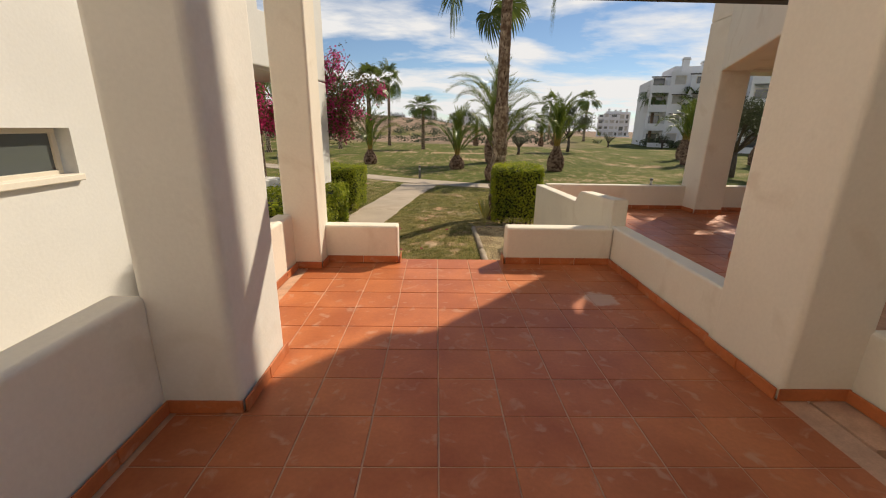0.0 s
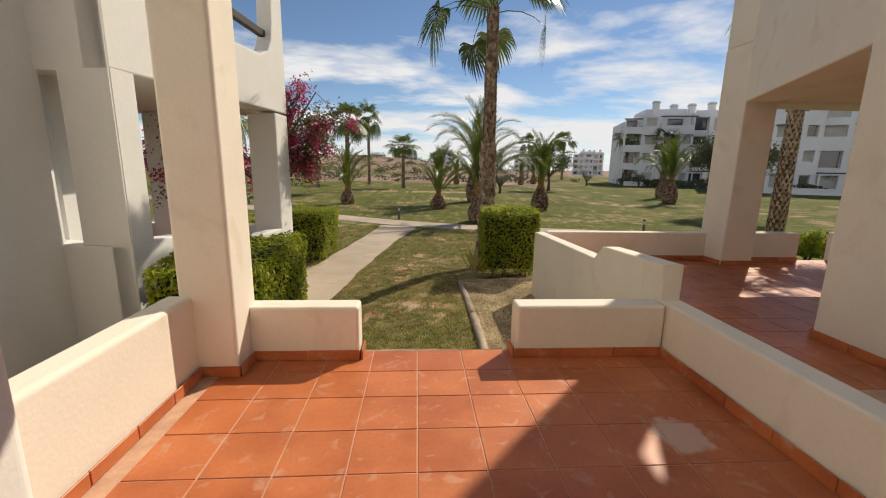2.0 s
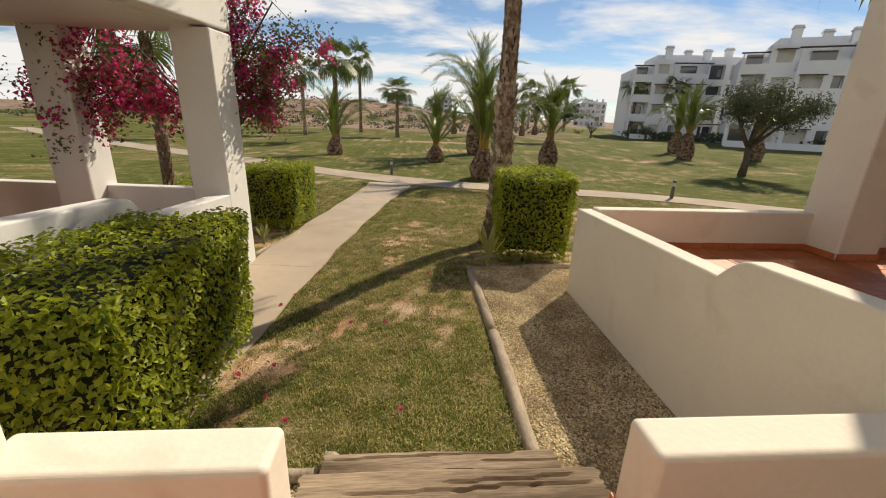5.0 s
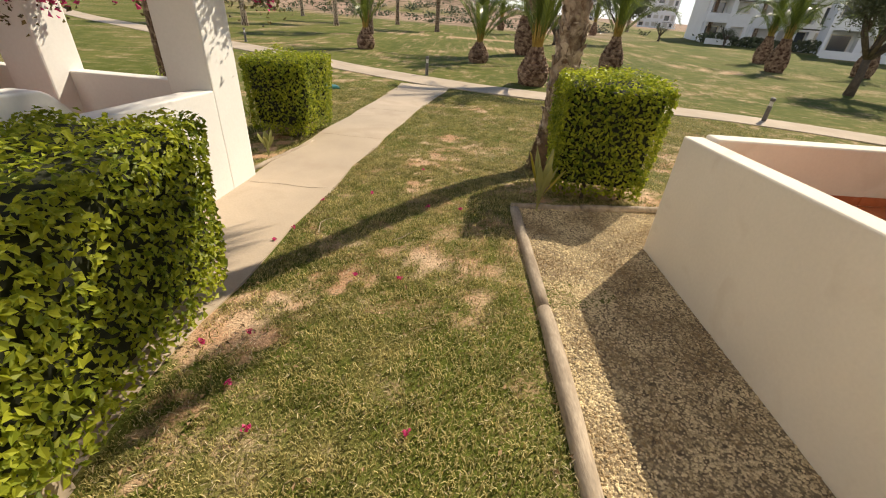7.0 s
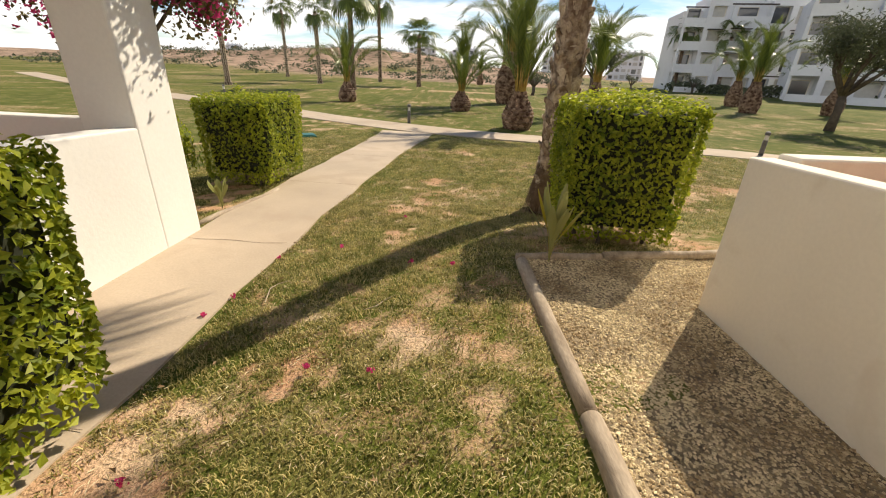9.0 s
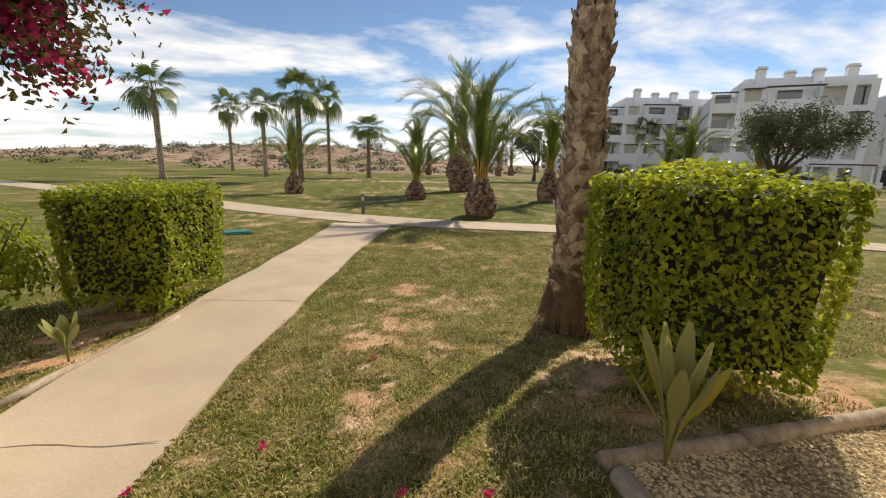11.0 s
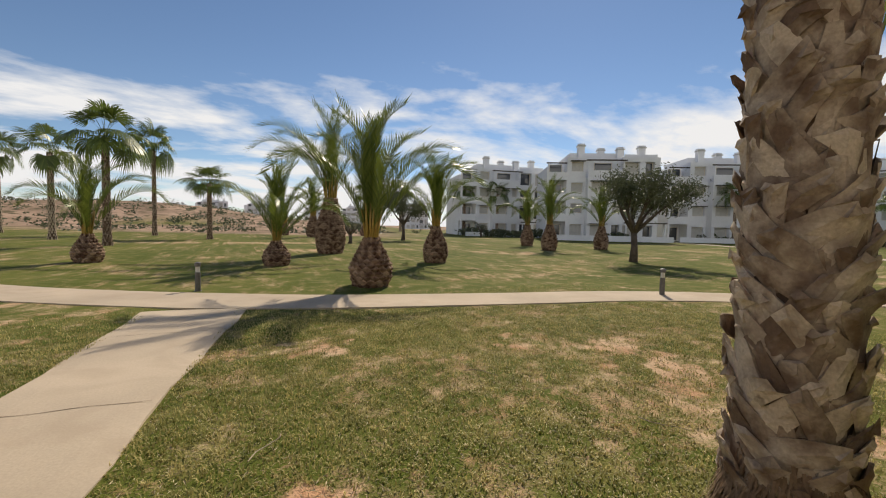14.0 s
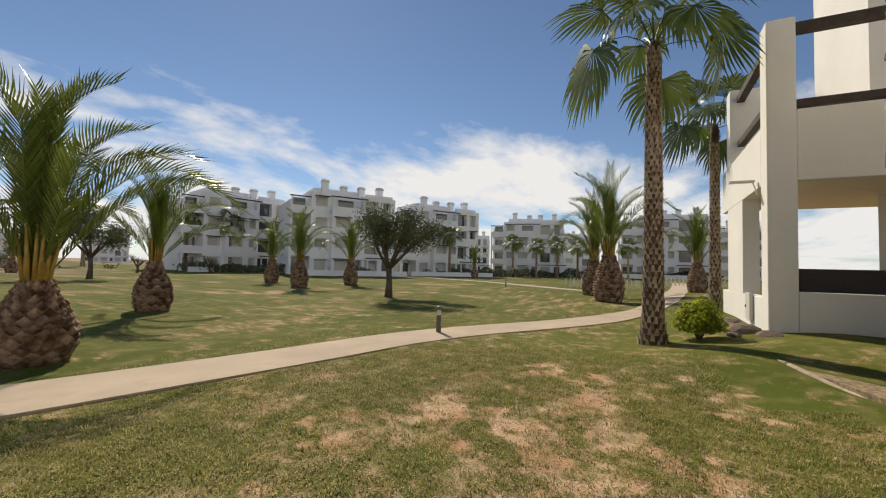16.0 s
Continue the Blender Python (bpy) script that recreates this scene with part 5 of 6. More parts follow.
def frond_crown(n, length, seed, spread, arches=()):
    """A bundle of upright fronds, the outer ones leaning out, and a few given ones as (heading, pitch, curve, size)."""
    r = np.random.RandomState(seed)
    V, F = [], []
    shapes = [frond(length, seed + i, c) for i, c in enumerate((0.7, 1.0, 1.4, 1.9))]

    def add(v, f, m, s):
        i = len(V)
        V.extend(tuple((m @ Vector(p)) * s) for p in v)
        F.extend(tuple(x + i for x in q) for q in f)
    for k in range(n):
        t = (k + 0.5) / n
        v, f = shapes[min(3, int(t * 4))]
        pitch = math.radians(87 - spread * t ** 1.7 + r.uniform(-5, 5))
        add(v, f, Euler((r.uniform(-0.5, 0.5), -pitch, k * 2.39996 + r.uniform(-0.35, 0.35))).to_matrix(), r.uniform(0.74, 1.04))
    for k, (heading, pitch, curve, size) in enumerate(arches):
        v, f = frond(length, seed + 50 + k, curve)
        add(v, f, Euler((0.1, -radians(pitch), radians(heading))).to_matrix(), size)
    return mesh_of("crown", V, F, FEATHER_GREEN)


def bulb_radius(t, r0, neck):
    if t < 0.3:
        return r0 * (0.80 + 0.20 * math.sin(t / 0.3 * math.pi / 2))
    u = (t - 0.3) / 0.7
    return neck + (r0 - neck) * (0.5 + 0.5 * math.cos(u * math.pi)) ** 0.85


def pineapple_palm(x, y, z, bulb_h, r0, frond_len, fronds, seed, label, spread=62, neck=0.14, arches=()):
    """A pruned date palm: a swollen trunk of diamond scales like a pineapple, and upright feather fronds."""
    rr = random.Random(seed)
    p = thing("pineapple_palm", pose(x, y, z), label, "palm tree", "pineapple palms")
    n = 16
    rad = [bulb_radius(i / n, r0, neck) for i in range(n + 1)]
    part("trunk", tube([(0, 0, -0.05 + (bulb_h + 0.05) * i / n) for i in range(n + 1)], rad, 18), PINE_SCALE, p, smooth=True)
    V, F = [], []
    rows, per = max(10, int(bulb_h * 11)), 15
    for j in range(rows):
        t = (j + 0.3) / rows
        r = bulb_radius(t, r0, neck)
        w = 2 * math.pi * r / per * 0.60
        ln = bulb_h / rows * 0.9
        for k in range(per):
            a = 2 * math.pi * (k + 0.5 * (j % 2)) / per + rr.uniform(-0.03, 0.03)
            i = len(V)
            zz = bulb_h * t + ln * rr.uniform(-0.12, 0.12)
            out = rr.uniform(0.035, 0.07)
            for dz, dr, dw in ((-0.9 * ln, 0.0, 0), (0, 0.010, w), (ln, 0.01, 0), (0, 0.010, -w), (0.25 * ln, out, w * 0.4), (0.25 * ln, out, -w * 0.4), (-0.2 * ln, out * 0.8, 0)):
                q = r + dr
                V.append((q * math.cos(a) - dw * math.sin(a), q * math.sin(a) + dw * math.cos(a), zz + dz))
            F += [(i, i + 1, i + 6), (i + 1, i + 4, i + 6), (i + 1, i + 2, i + 4), (i + 2, i + 5, i + 4), (i + 2, i + 3, i + 5), (i + 3, i + 6, i + 5), (i + 3, i, i + 6), (i + 4, i + 5, i + 6)]
    part("scale_cladding", mesh_of("trunk_scales", V, F, PINE_SCALE), PINE_SCALE, p)
    for k in range(fronds):
        a, lean = k * 2.39996, 0.05 + 0.22 * (k / fronds) ** 1.5
        q = frond_len * rr.uniform(0.16, 0.26)
        c, s = math.cos(a), math.sin(a)
        part("frond_stalk", tube([(neck * 0.75 * c, neck * 0.75 * s, bulb_h - 0.1), (neck * 0.7 * c + lean * q * 0.5 * c, neck * 0.7 * s + lean * q * 0.5 * s, bulb_h + q * 0.5), (neck * 0.55 * c + lean * q * c, neck * 0.55 * s + lean * q * s, bulb_h + q)], [0.04, 0.028, 0.014], 5), FROND_STALK, p, smooth=True)
    c = part("crown", frond_crown(fronds, frond_len, seed, spread, arches), FEATHER_GREEN, p)
    c.matrix_basis = pose(0, 0, bulb_h - 0.08)
    return p


LAB = "young date palm with a swollen pineapple-like trunk on the lawn"
pineapple_palm(3.38, 19.65, float(ground_z(3.38, 19.65)), 1.15, 0.47, 3.4, 19, 81, "large date palm with a swollen pineapple-like trunk beside the path", 30, 0.16, ((-22, 52, 1.75, 1.02), (-8, 64, 1.3, 1.0), (165, 62, 1.5, 0.9)))
pineapple_palm(4.75, 30.2, float(ground_z(4.75, 30.2)), 2.65, 0.68, 4.6, 19, 82, "tall date palm with a stout scaly trunk on the lawn", 34, 0.30, ((160, 55, 1.7, 1.05), (190, 62, 1.5, 1.05), (140, 66, 1.3, 1.0), (205, 48, 1.8, 0.9)))
pineapple_palm(7.6, 24.6, float(ground_z(7.6, 24.6)), 1.42, 0.46, 3.1, 20, 83, LAB, 46, 0.15)
pineapple_palm(1.84, 25.2, float(ground_z(1.84, 25.2)), 0.85, 0.42, 3.1, 17, 84, LAB, 48, 0.12)
pineapple_palm(-3.7, 27.6, float(ground_z(-3.7, 27.6)), 0.95, 0.40, 3.2, 16, 85, LAB, 50, 0.12)
far_pine = pineapple_palm(22.3, 36.8, float(ground_z(22.3, 36.8)), 1.7, 0.5, 3.4, 18, 86, LAB, 48, 0.2)
for i, (x, y, s) in enumerate(((19.2, 30.8, 1.0), (24.8, 31.4, 1.0), (8.2, 54.0, 1.3), (27.0, 14.6, 1.3), (22.2, 13.4, 1.35), (28.2, 9.1, 1.0), (16.0, 62.0, 0.8), (19, 66, 0.9), (6.2, 60, 0.8), (44, 58, 1.0), (56, 34, 1.0))):
    o = copy_thing(far_pine, pose(x, y, float(ground_z(x, y)), 0, 0, 71 * i))
    o.scale = (s, s, s)


def olive(x, y, z, h, seed, label, dense=5200, leaf=0.11):
    """A gnarled olive with several limbs and a loose, clumped crown."""
    r = np.random.RandomState(seed)
    p = thing("olive_tree", pose(x, y, z), label, "olive tree", "olive trees")
    b = tube([(0, 0, -0.05), (0.06, 0.02, 0.3 * h * 0.5), (0.02, 0.05, 0.30 * h)], [0.2, 0.14, 0.13], 10)
    tips = []
    for k in range(6):
        a = k * 1.05 + r.uniform(-0.3, 0.3)
        rch = h * r.uniform(0.22, 0.36)
        e = (rch * math.cos(a), rch * math.sin(a), h * r.uniform(0.5, 0.88))
        m = (e[0] * 0.5 + r.uniform(-0.1, 0.1), e[1] * 0.5 + r.uniform(-0.1, 0.1), h * 0.47)
        tube([(0.02, 0.05, 0.28 * h), m, e], [0.1, 0.06, 0.025], 7, b)
        tips += [Vector(e), Vector(m).lerp(Vector(e), 0.6)]
        for j in range(2):
            q = Vector(e) + Vector((r.uniform(-0.5, 0.5), r.uniform(-0.5, 0.5), r.uniform(-0.25, 0.3))) * h * 0.2
            tube([m, tuple(Vector(m).lerp(q, 0.6)), tuple(q)], [0.04, 0.025, 0.01], 5, b)
            tips.append(q)
    part("trunk", b, WOOD_BARK, p, smooth=True)
    C = np.array([tuple(t) for t in tips])
    pick = r.randint(0, len(C), dense)
    d = r.normal(0, 1, (dense, 3))
    d /= np.linalg.norm(d, axis=1)[:, None]
    P = C[pick] + d * (r.uniform(0, 1, dense) ** 0.5 * r.uniform(0.6, 1.2, dense))[:, None] * h * 0.17 * np.array([1.1, 1.1, 0.95])
    part("crown", cloud_mesh("crown", P, d, leaf, OLIVE_GREEN, seed, 0.35), OLIVE_GREEN, p)
    return p


olive(16.6, 22.5, float(ground_z(16.6, 22.5)), 4.6, 91, "gnarled olive tree with a loose grey-green crown on the lawn", 7000, 0.16)
olive(15.0, 46.0, float(ground_z(15, 46)), 5.2, 92, "dark rounded olive tree on the lawn", 6000, 0.2)
young = olive(8.6, 41.0, float(ground_z(8.6, 41)), 2.4, 93, "slim young tree on the lawn", 900, 0.12)
for i, (x, y, s) in enumerate(((26, 62, 0.9), (33, 60, 1.0), (50, 48, 1.0))):
    o = copy_thing(young, pose(x, y, float(ground_z(x, y)), 0, 0, 40 * i)); o.scale = (s, s, s)


def creeper():
    """Bougainvillea climbing over the neighbour's column and hanging through the terrace opening."""
    r = np.random.RandomState(17)
    p = thing("bougainvillea", pose(-2.45, 10.25, -0.9), "magenta flowering bougainvillea climbing round a white column", "climbing shrub")
    b = tube([(0, 0, 0), (0.1, 0.1, 0.8), (0.2, 0.05, 1.7), (0.35, 0.1, 2.6)], [0.07, 0.05, 0.04, 0.03], 7)
    ends = []
    # start, bend, end and how many of its tufts bloom
    arms = [((0.2, 0.05, 1.7), (0.75, 0.15, 2.7), (1.1, 0.2, 3.0), 0.5), ((0.35, 0.1, 2.6), (1.05, 0.3, 3.75), (1.75, 0.3, 3.05), 0.06), ((0.2, 0.05, 1.7), (0.8, 0.25, 2.5), (1.2, 0.3, 2.55), 0.4),
            ((0.3, 0.1, 2.4), (0.5, 0.1, 3.3), (0.8, 0.1, 3.75), 0.7), ((0.2, 0.05, 1.9), (-0.7, 0.0, 3.0), (-1.7, -0.1, 2.9), 0.9), ((0.2, 0.05, 1.9), (-0.5, -0.3, 2.8), (-0.9, -0.5, 2.2), 0.9),
            ((0.2, 0.05, 1.7), (-1.2, -0.1, 2.9), (-2.2, -0.2, 2.5), 0.9), ((0.3, 0.1, 2.5), (0.8, 0.2, 3.2), (1.25, 0.3, 2.75), 0.4), ((-0.5, 0, 2.8), (-1.2, -0.3, 2.6), (-1.5, -0.4, 1.9), 0.8),
            ((0.25, 0.05, 2.1), (0.6, 0.2, 2.9), (0.95, 0.3, 2.4), 0.25)]
    bloom = []
    for a, m, e, showy in arms:
        part("branch", tube([a, m, e], [0.022, 0.014, 0.006], 5), WOOD_BARK, p, smooth=True)
        thin = showy < 0.1
        for k in range(14):
            t = 0.25 + 0.75 * k / 13
            q = Vector(a).lerp(Vector(m), t).lerp(Vector(m).lerp(Vector(e), t), t)
            ends.append(q + Vector(r.normal(0, 0.03 if thin else 0.14, 3)))
            bloom.append(r.rand() < showy)
    part("stem", b, WOOD_BARK, p, smooth=True)
    C = np.array([tuple(t) for t in ends])

    def around(n, spread, rows):
        pick = rows[r.randint(0, len(rows), n)]
        d = r.normal(0, 1, (n, 3))
        return C[pick] + d * spread, d / np.linalg.norm(d, axis=1)[:, None]
    every = np.arange(len(C))
    P, N = around(7600, 0.13, every)
    part("leaves", cloud_mesh("leaves", P, N, 0.055, BOUG_GREEN, 18, 0.65), BOUG_GREEN, p)
    P, N = around(6000, 0.09, every[np.array(bloom)])
    part("flower_mass", cloud_mesh("flower_mass", P, N, 0.055, BRACT, 19, 0.85, 0.35), BRACT, p, "magenta papery bracts")
    return p


creeper()


def strap_plant(x, y, z, seed, label, n=9, h=0.75, flowers=2):
    r = np.random.RandomState(seed)
    p = thing("strap_leaf_plant", pose(x, y, z), label, "plant")
    for k in range(n):
        a, lean, ln = k * 2.4 + r.uniform(-0.3, 0.3), r.uniform(0.1, 0.42), h * r.uniform(0.7, 1.1)
        d = Vector((math.cos(a), math.sin(a), 0))
        s = Vector((-d.y, d.x, 0))
        V, F = [], []
        for i in range(9):
            t = i / 8
            w = 0.006 + (0.034 * math.sin((t - 0.45) / 0.57 * math.pi) if t > 0.45 else 0)
            c = d * (lean * ln * t ** 1.7) + Vector((0, 0, ln * (t - 0.12 * t * t * lean * 2)))
            V += [tuple(c - s * w + d * w * 0.3), tuple(c), tuple(c + s * w + d * w * 0.3)]
            if i:
                q = 3 * i
                F += [(q - 3, q - 2, q + 1, q), (q - 2, q - 1, q + 2, q + 1)]
        yellow = k < flowers
        part("leaf", mesh_of("leaf", V, F, YELLOW_LEAF if yellow else STRAP), STRAP, p, "yellowed leaf" if yellow else "")
    return p


strap_plant(1.66, 8.93, -0.64, 5, "strap-leaved plant with yellowing tips in the gravel bed", 11, 0.70, 2)
strap_plant(-1.95, 10.75, -0.88, 6, "small thin-leaved plant beside the path", 8, 0.4, 0)


def bush(x, y, z, r0, h, seed, label, leaf=0.07, n=1800, mat=None):
    r = np.random.RandomState(seed)
    p = thing("bush", pose(x, y, z), label, "bush")
    b = bmesh.new()
    for k in range(7):
        a = k * 0.9
        tube([(0, 0, -0.03), (r0 * 0.4 * math.cos(a), r0 * 0.4 * math.sin(a), h * 0.5), (r0 * 0.7 * math.cos(a), r0 * 0.7 * math.sin(a), h * 0.85)], [0.018, 0.012, 0.005], 5, b)
    part("stems", b, WOOD_BARK, p)
    d = r.normal(0, 1, (n, 3)); d /= np.linalg.norm(d, axis=1)[:, None]
    d[:, 2] = np.abs(d[:, 2])
    rad = r.uniform(0.55, 1.05, n) * (1 + 0.2 * wave(d[:, 0] * 2, d[:, 1] * 2 + d[:, 2], 2.0, seed))
    P = d * rad[:, None] * np.array([r0, r0, h * 0.75]) + np.array([0, 0, h * 0.25])
    part("leaves", cloud_mesh("leaves", P, d, leaf, mat or HEDGE_GREEN, seed, 0.55), HEDGE_GREEN, p)
    return p


bush(10.1, 10.9, float(ground_z(10.1, 10.9)) - 0.02, 0.45, 0.75, 31, "leafy green bush beside the palm trunk", 0.09)
bush(7.0, 9.0, -0.66, 0.28, 0.85, 32, "small green bush at the terrace edge")
bush(-3.3, 11.6, -0.88, 0.7, 1.1, 33, "green shrub below the flowering creeper", 0.07, 2400)
bush(-5.2, 9.0, -0.4, 0.5, 1.9, 34, "grey-green potted shrub on the terrace across the path", 0.08, 2400, OLIVE_GREEN)

# ---- small fixtures ----


def bollard(x, y, h=0.62):
    p = thing("bollard_light", pose(x, y, float(ground_z(x, y)) - 0.01), "grey path bollard light beside the footpath", "bollard light", "path lights")
    part("post", tube([(0, 0, 0), (0, 0, h * 0.66)], [0.055, 0.052], 14), BOLLARD, p, smooth=False)
    part("base_plate", tube([(0, 0, 0), (0, 0, 0.02)], [0.085, 0.08], 14), BOLLARD, p)
    part("diffuser", tube([(0, 0, h * 0.66), (0, 0, h * 0.86)], [0.042, 0.042], 14), FROSTED, p, "pale frosted diffuser")
    part("cap", tube([(0, 0, h * 0.85), (0, 0, h * 0.9), (0, 0, h * 0.97), (0, 0, h)], [0.06, 0.063, 0.055, 0.02], 14), BOLLARD, p)
    return p


bollard(-0.18, 20.1)
bollard(8.85, 15.95)
bollard(-9.3, 26.6)
bollard(33, 22)


def manhole(x, y):
    z = float(ground_z(x, y))
    p = thing("valve_cover", pose(x, y, z + 0.02, 0, 0, 25), "green plastic irrigation cover set in the lawn", "cover")
    part("lid", box(-0.24, -0.16, 0, 0.24, 0.16, 0.03, 0.008), PLASTIC_GREEN, p)
    part("rim", box(-0.28, -0.2, -0.06, 0.28, 0.2, 0.008, 0.008), PLASTIC_GREEN, p)
    return p


manhole(-2.6, 16.4)


def rock(x, y, z, s, seed):
    b = bmesh.new()
    bmesh.ops.create_icosphere(b, subdivisions=2, radius=s)
    r = np.random.RandomState(seed)
    for v in b.verts:
        k = 1 + 0.28 * float(wave(v.co.x / s * 1.0, v.co.y / s + v.co.z / s * 1.3, 1.9, seed))
        v.co = Vector((v.co.x * k * 1.2, v.co.y * k, v.co.z * k * 0.7))
    return placed(tagged(new("rock", bm_mesh("rock", b, ROCK)), "rough brown garden rock beside the house wall", "rock", "garden rocks"), pose(x, y, z, 0, 0, seed * 40))


for i, (x, y, s) in enumerate(((10.25, 9.75, 0.2), (10.8, 10.05, 0.26), (11.3, 10.2, 0.2), (11.9, 10.1, 0.26), (10.3, 10.3, 0.14))):
    rock(x, y, -0.65 + s * 0.4, s, i + 1)


def wall_box(x, y, z):
    p = thing("meter_box", pose(x, y, z), "pale meter box on the house wall", "meter box")
    part("box", box(-0.2, 0, -0.3, 0.2, 0.08, 0.3, 0.01), FROSTED, p)
    part("latch", box(0.12, 0.08, -0.03, 0.15, 0.1, 0.03, 0.004), BOLLARD, p)
    return p


wall_box(12.0, KY + 0.0, -0.1)


def floodlight(x, y, z):
    p = thing("wall_light", pose(x, y, z), "flat white lamp on a wall bracket", "wall light")
    part("arm", tube([(0, 0, -0.3), (0, 0.05, -0.1), (0, 0.1, 0)], [0.012, 0.012, 0.012], 8), WHITE, p)
    part("head", box(-0.06, 0.05, -0.02, 0.06, 0.5, 0.03, 0.01), FROSTED, p)
    return p


floodlight(11.4, KY, 2.6)


def sofa(x, y, z, rz, w=1.7):
    p = thing("garden_sofa", pose(x, y, z, 0, 0, rz), "dark wicker garden sofa with grey cushions", "sofa", "garden seats")
    part("base", box(-w / 2, -0.4, 0.06, w / 2, 0.4, 0.34, 0.02), WICKER, p)
    part("backrest", box(-w / 2, 0.28, 0.3, w / 2, 0.42, 0.85, 0.03), WICKER, p)
    for s in (-1, 1):
        part("armrest", box(s * w / 2 - 0.1, -0.4, 0.3, s * w / 2 + 0.1, 0.42, 0.62, 0.03), WICKER, p)
    part("cushion", box(-w / 2 + 0.12, -0.38, 0.34, w / 2 - 0.12, 0.28, 0.48, 0.05, 3), FABRIC, p, "grey seat cushion")
    for sx in (-1, 1):
        for sy in (-1, 1):
            part("leg", box(sx * (w / 2 - 0.06) - 0.025, sy * 0.34 - 0.025, 0, sx * (w / 2 - 0.06) + 0.025, sy * 0.34 + 0.025, 0.08), WICKER, p)
    return p


sofa(11.55, 8.3, -0.1, 90)
sofa(13.2, 7.7, -0.1, 180)


def house_window():
    """The small recessed window of the house across the passage."""
    p = tagged(placed(new("window_1"), pose(-3.05, 4.0, 0.93)), "small cream window with obscured glass in a deep recess", "window", kind="structure")
    part("window_frame", box(0.0, -0.5, 0.0, 0.05, 0.5, 0.05, 0.006), WINDOW_FRAME, p)
    part("window_frame", box(0.0, -0.5, 0.39, 0.05, 0.5, 0.44, 0.006), WINDOW_FRAME, p)
    part("window_frame", box(0.0, 0.45, 0.05, 0.05, 0.5, 0.39, 0.006), WINDOW_FRAME, p)
    part("window_frame", box(0.0, -0.5, 0.05, 0.05, -0.45, 0.39, 0.006), WINDOW_FRAME, p)
    part("window_sill", box(0.0, -0.56, -0.05, 0.20, 0.56, 0.012, 0.008), STUCCO, p)
    part("pane", box(0.012, -0.45, 0.05, 0.022, 0.45, 0.39), FROST_PANE, p)
    return p


house_window()

# ---- apartment blocks ----


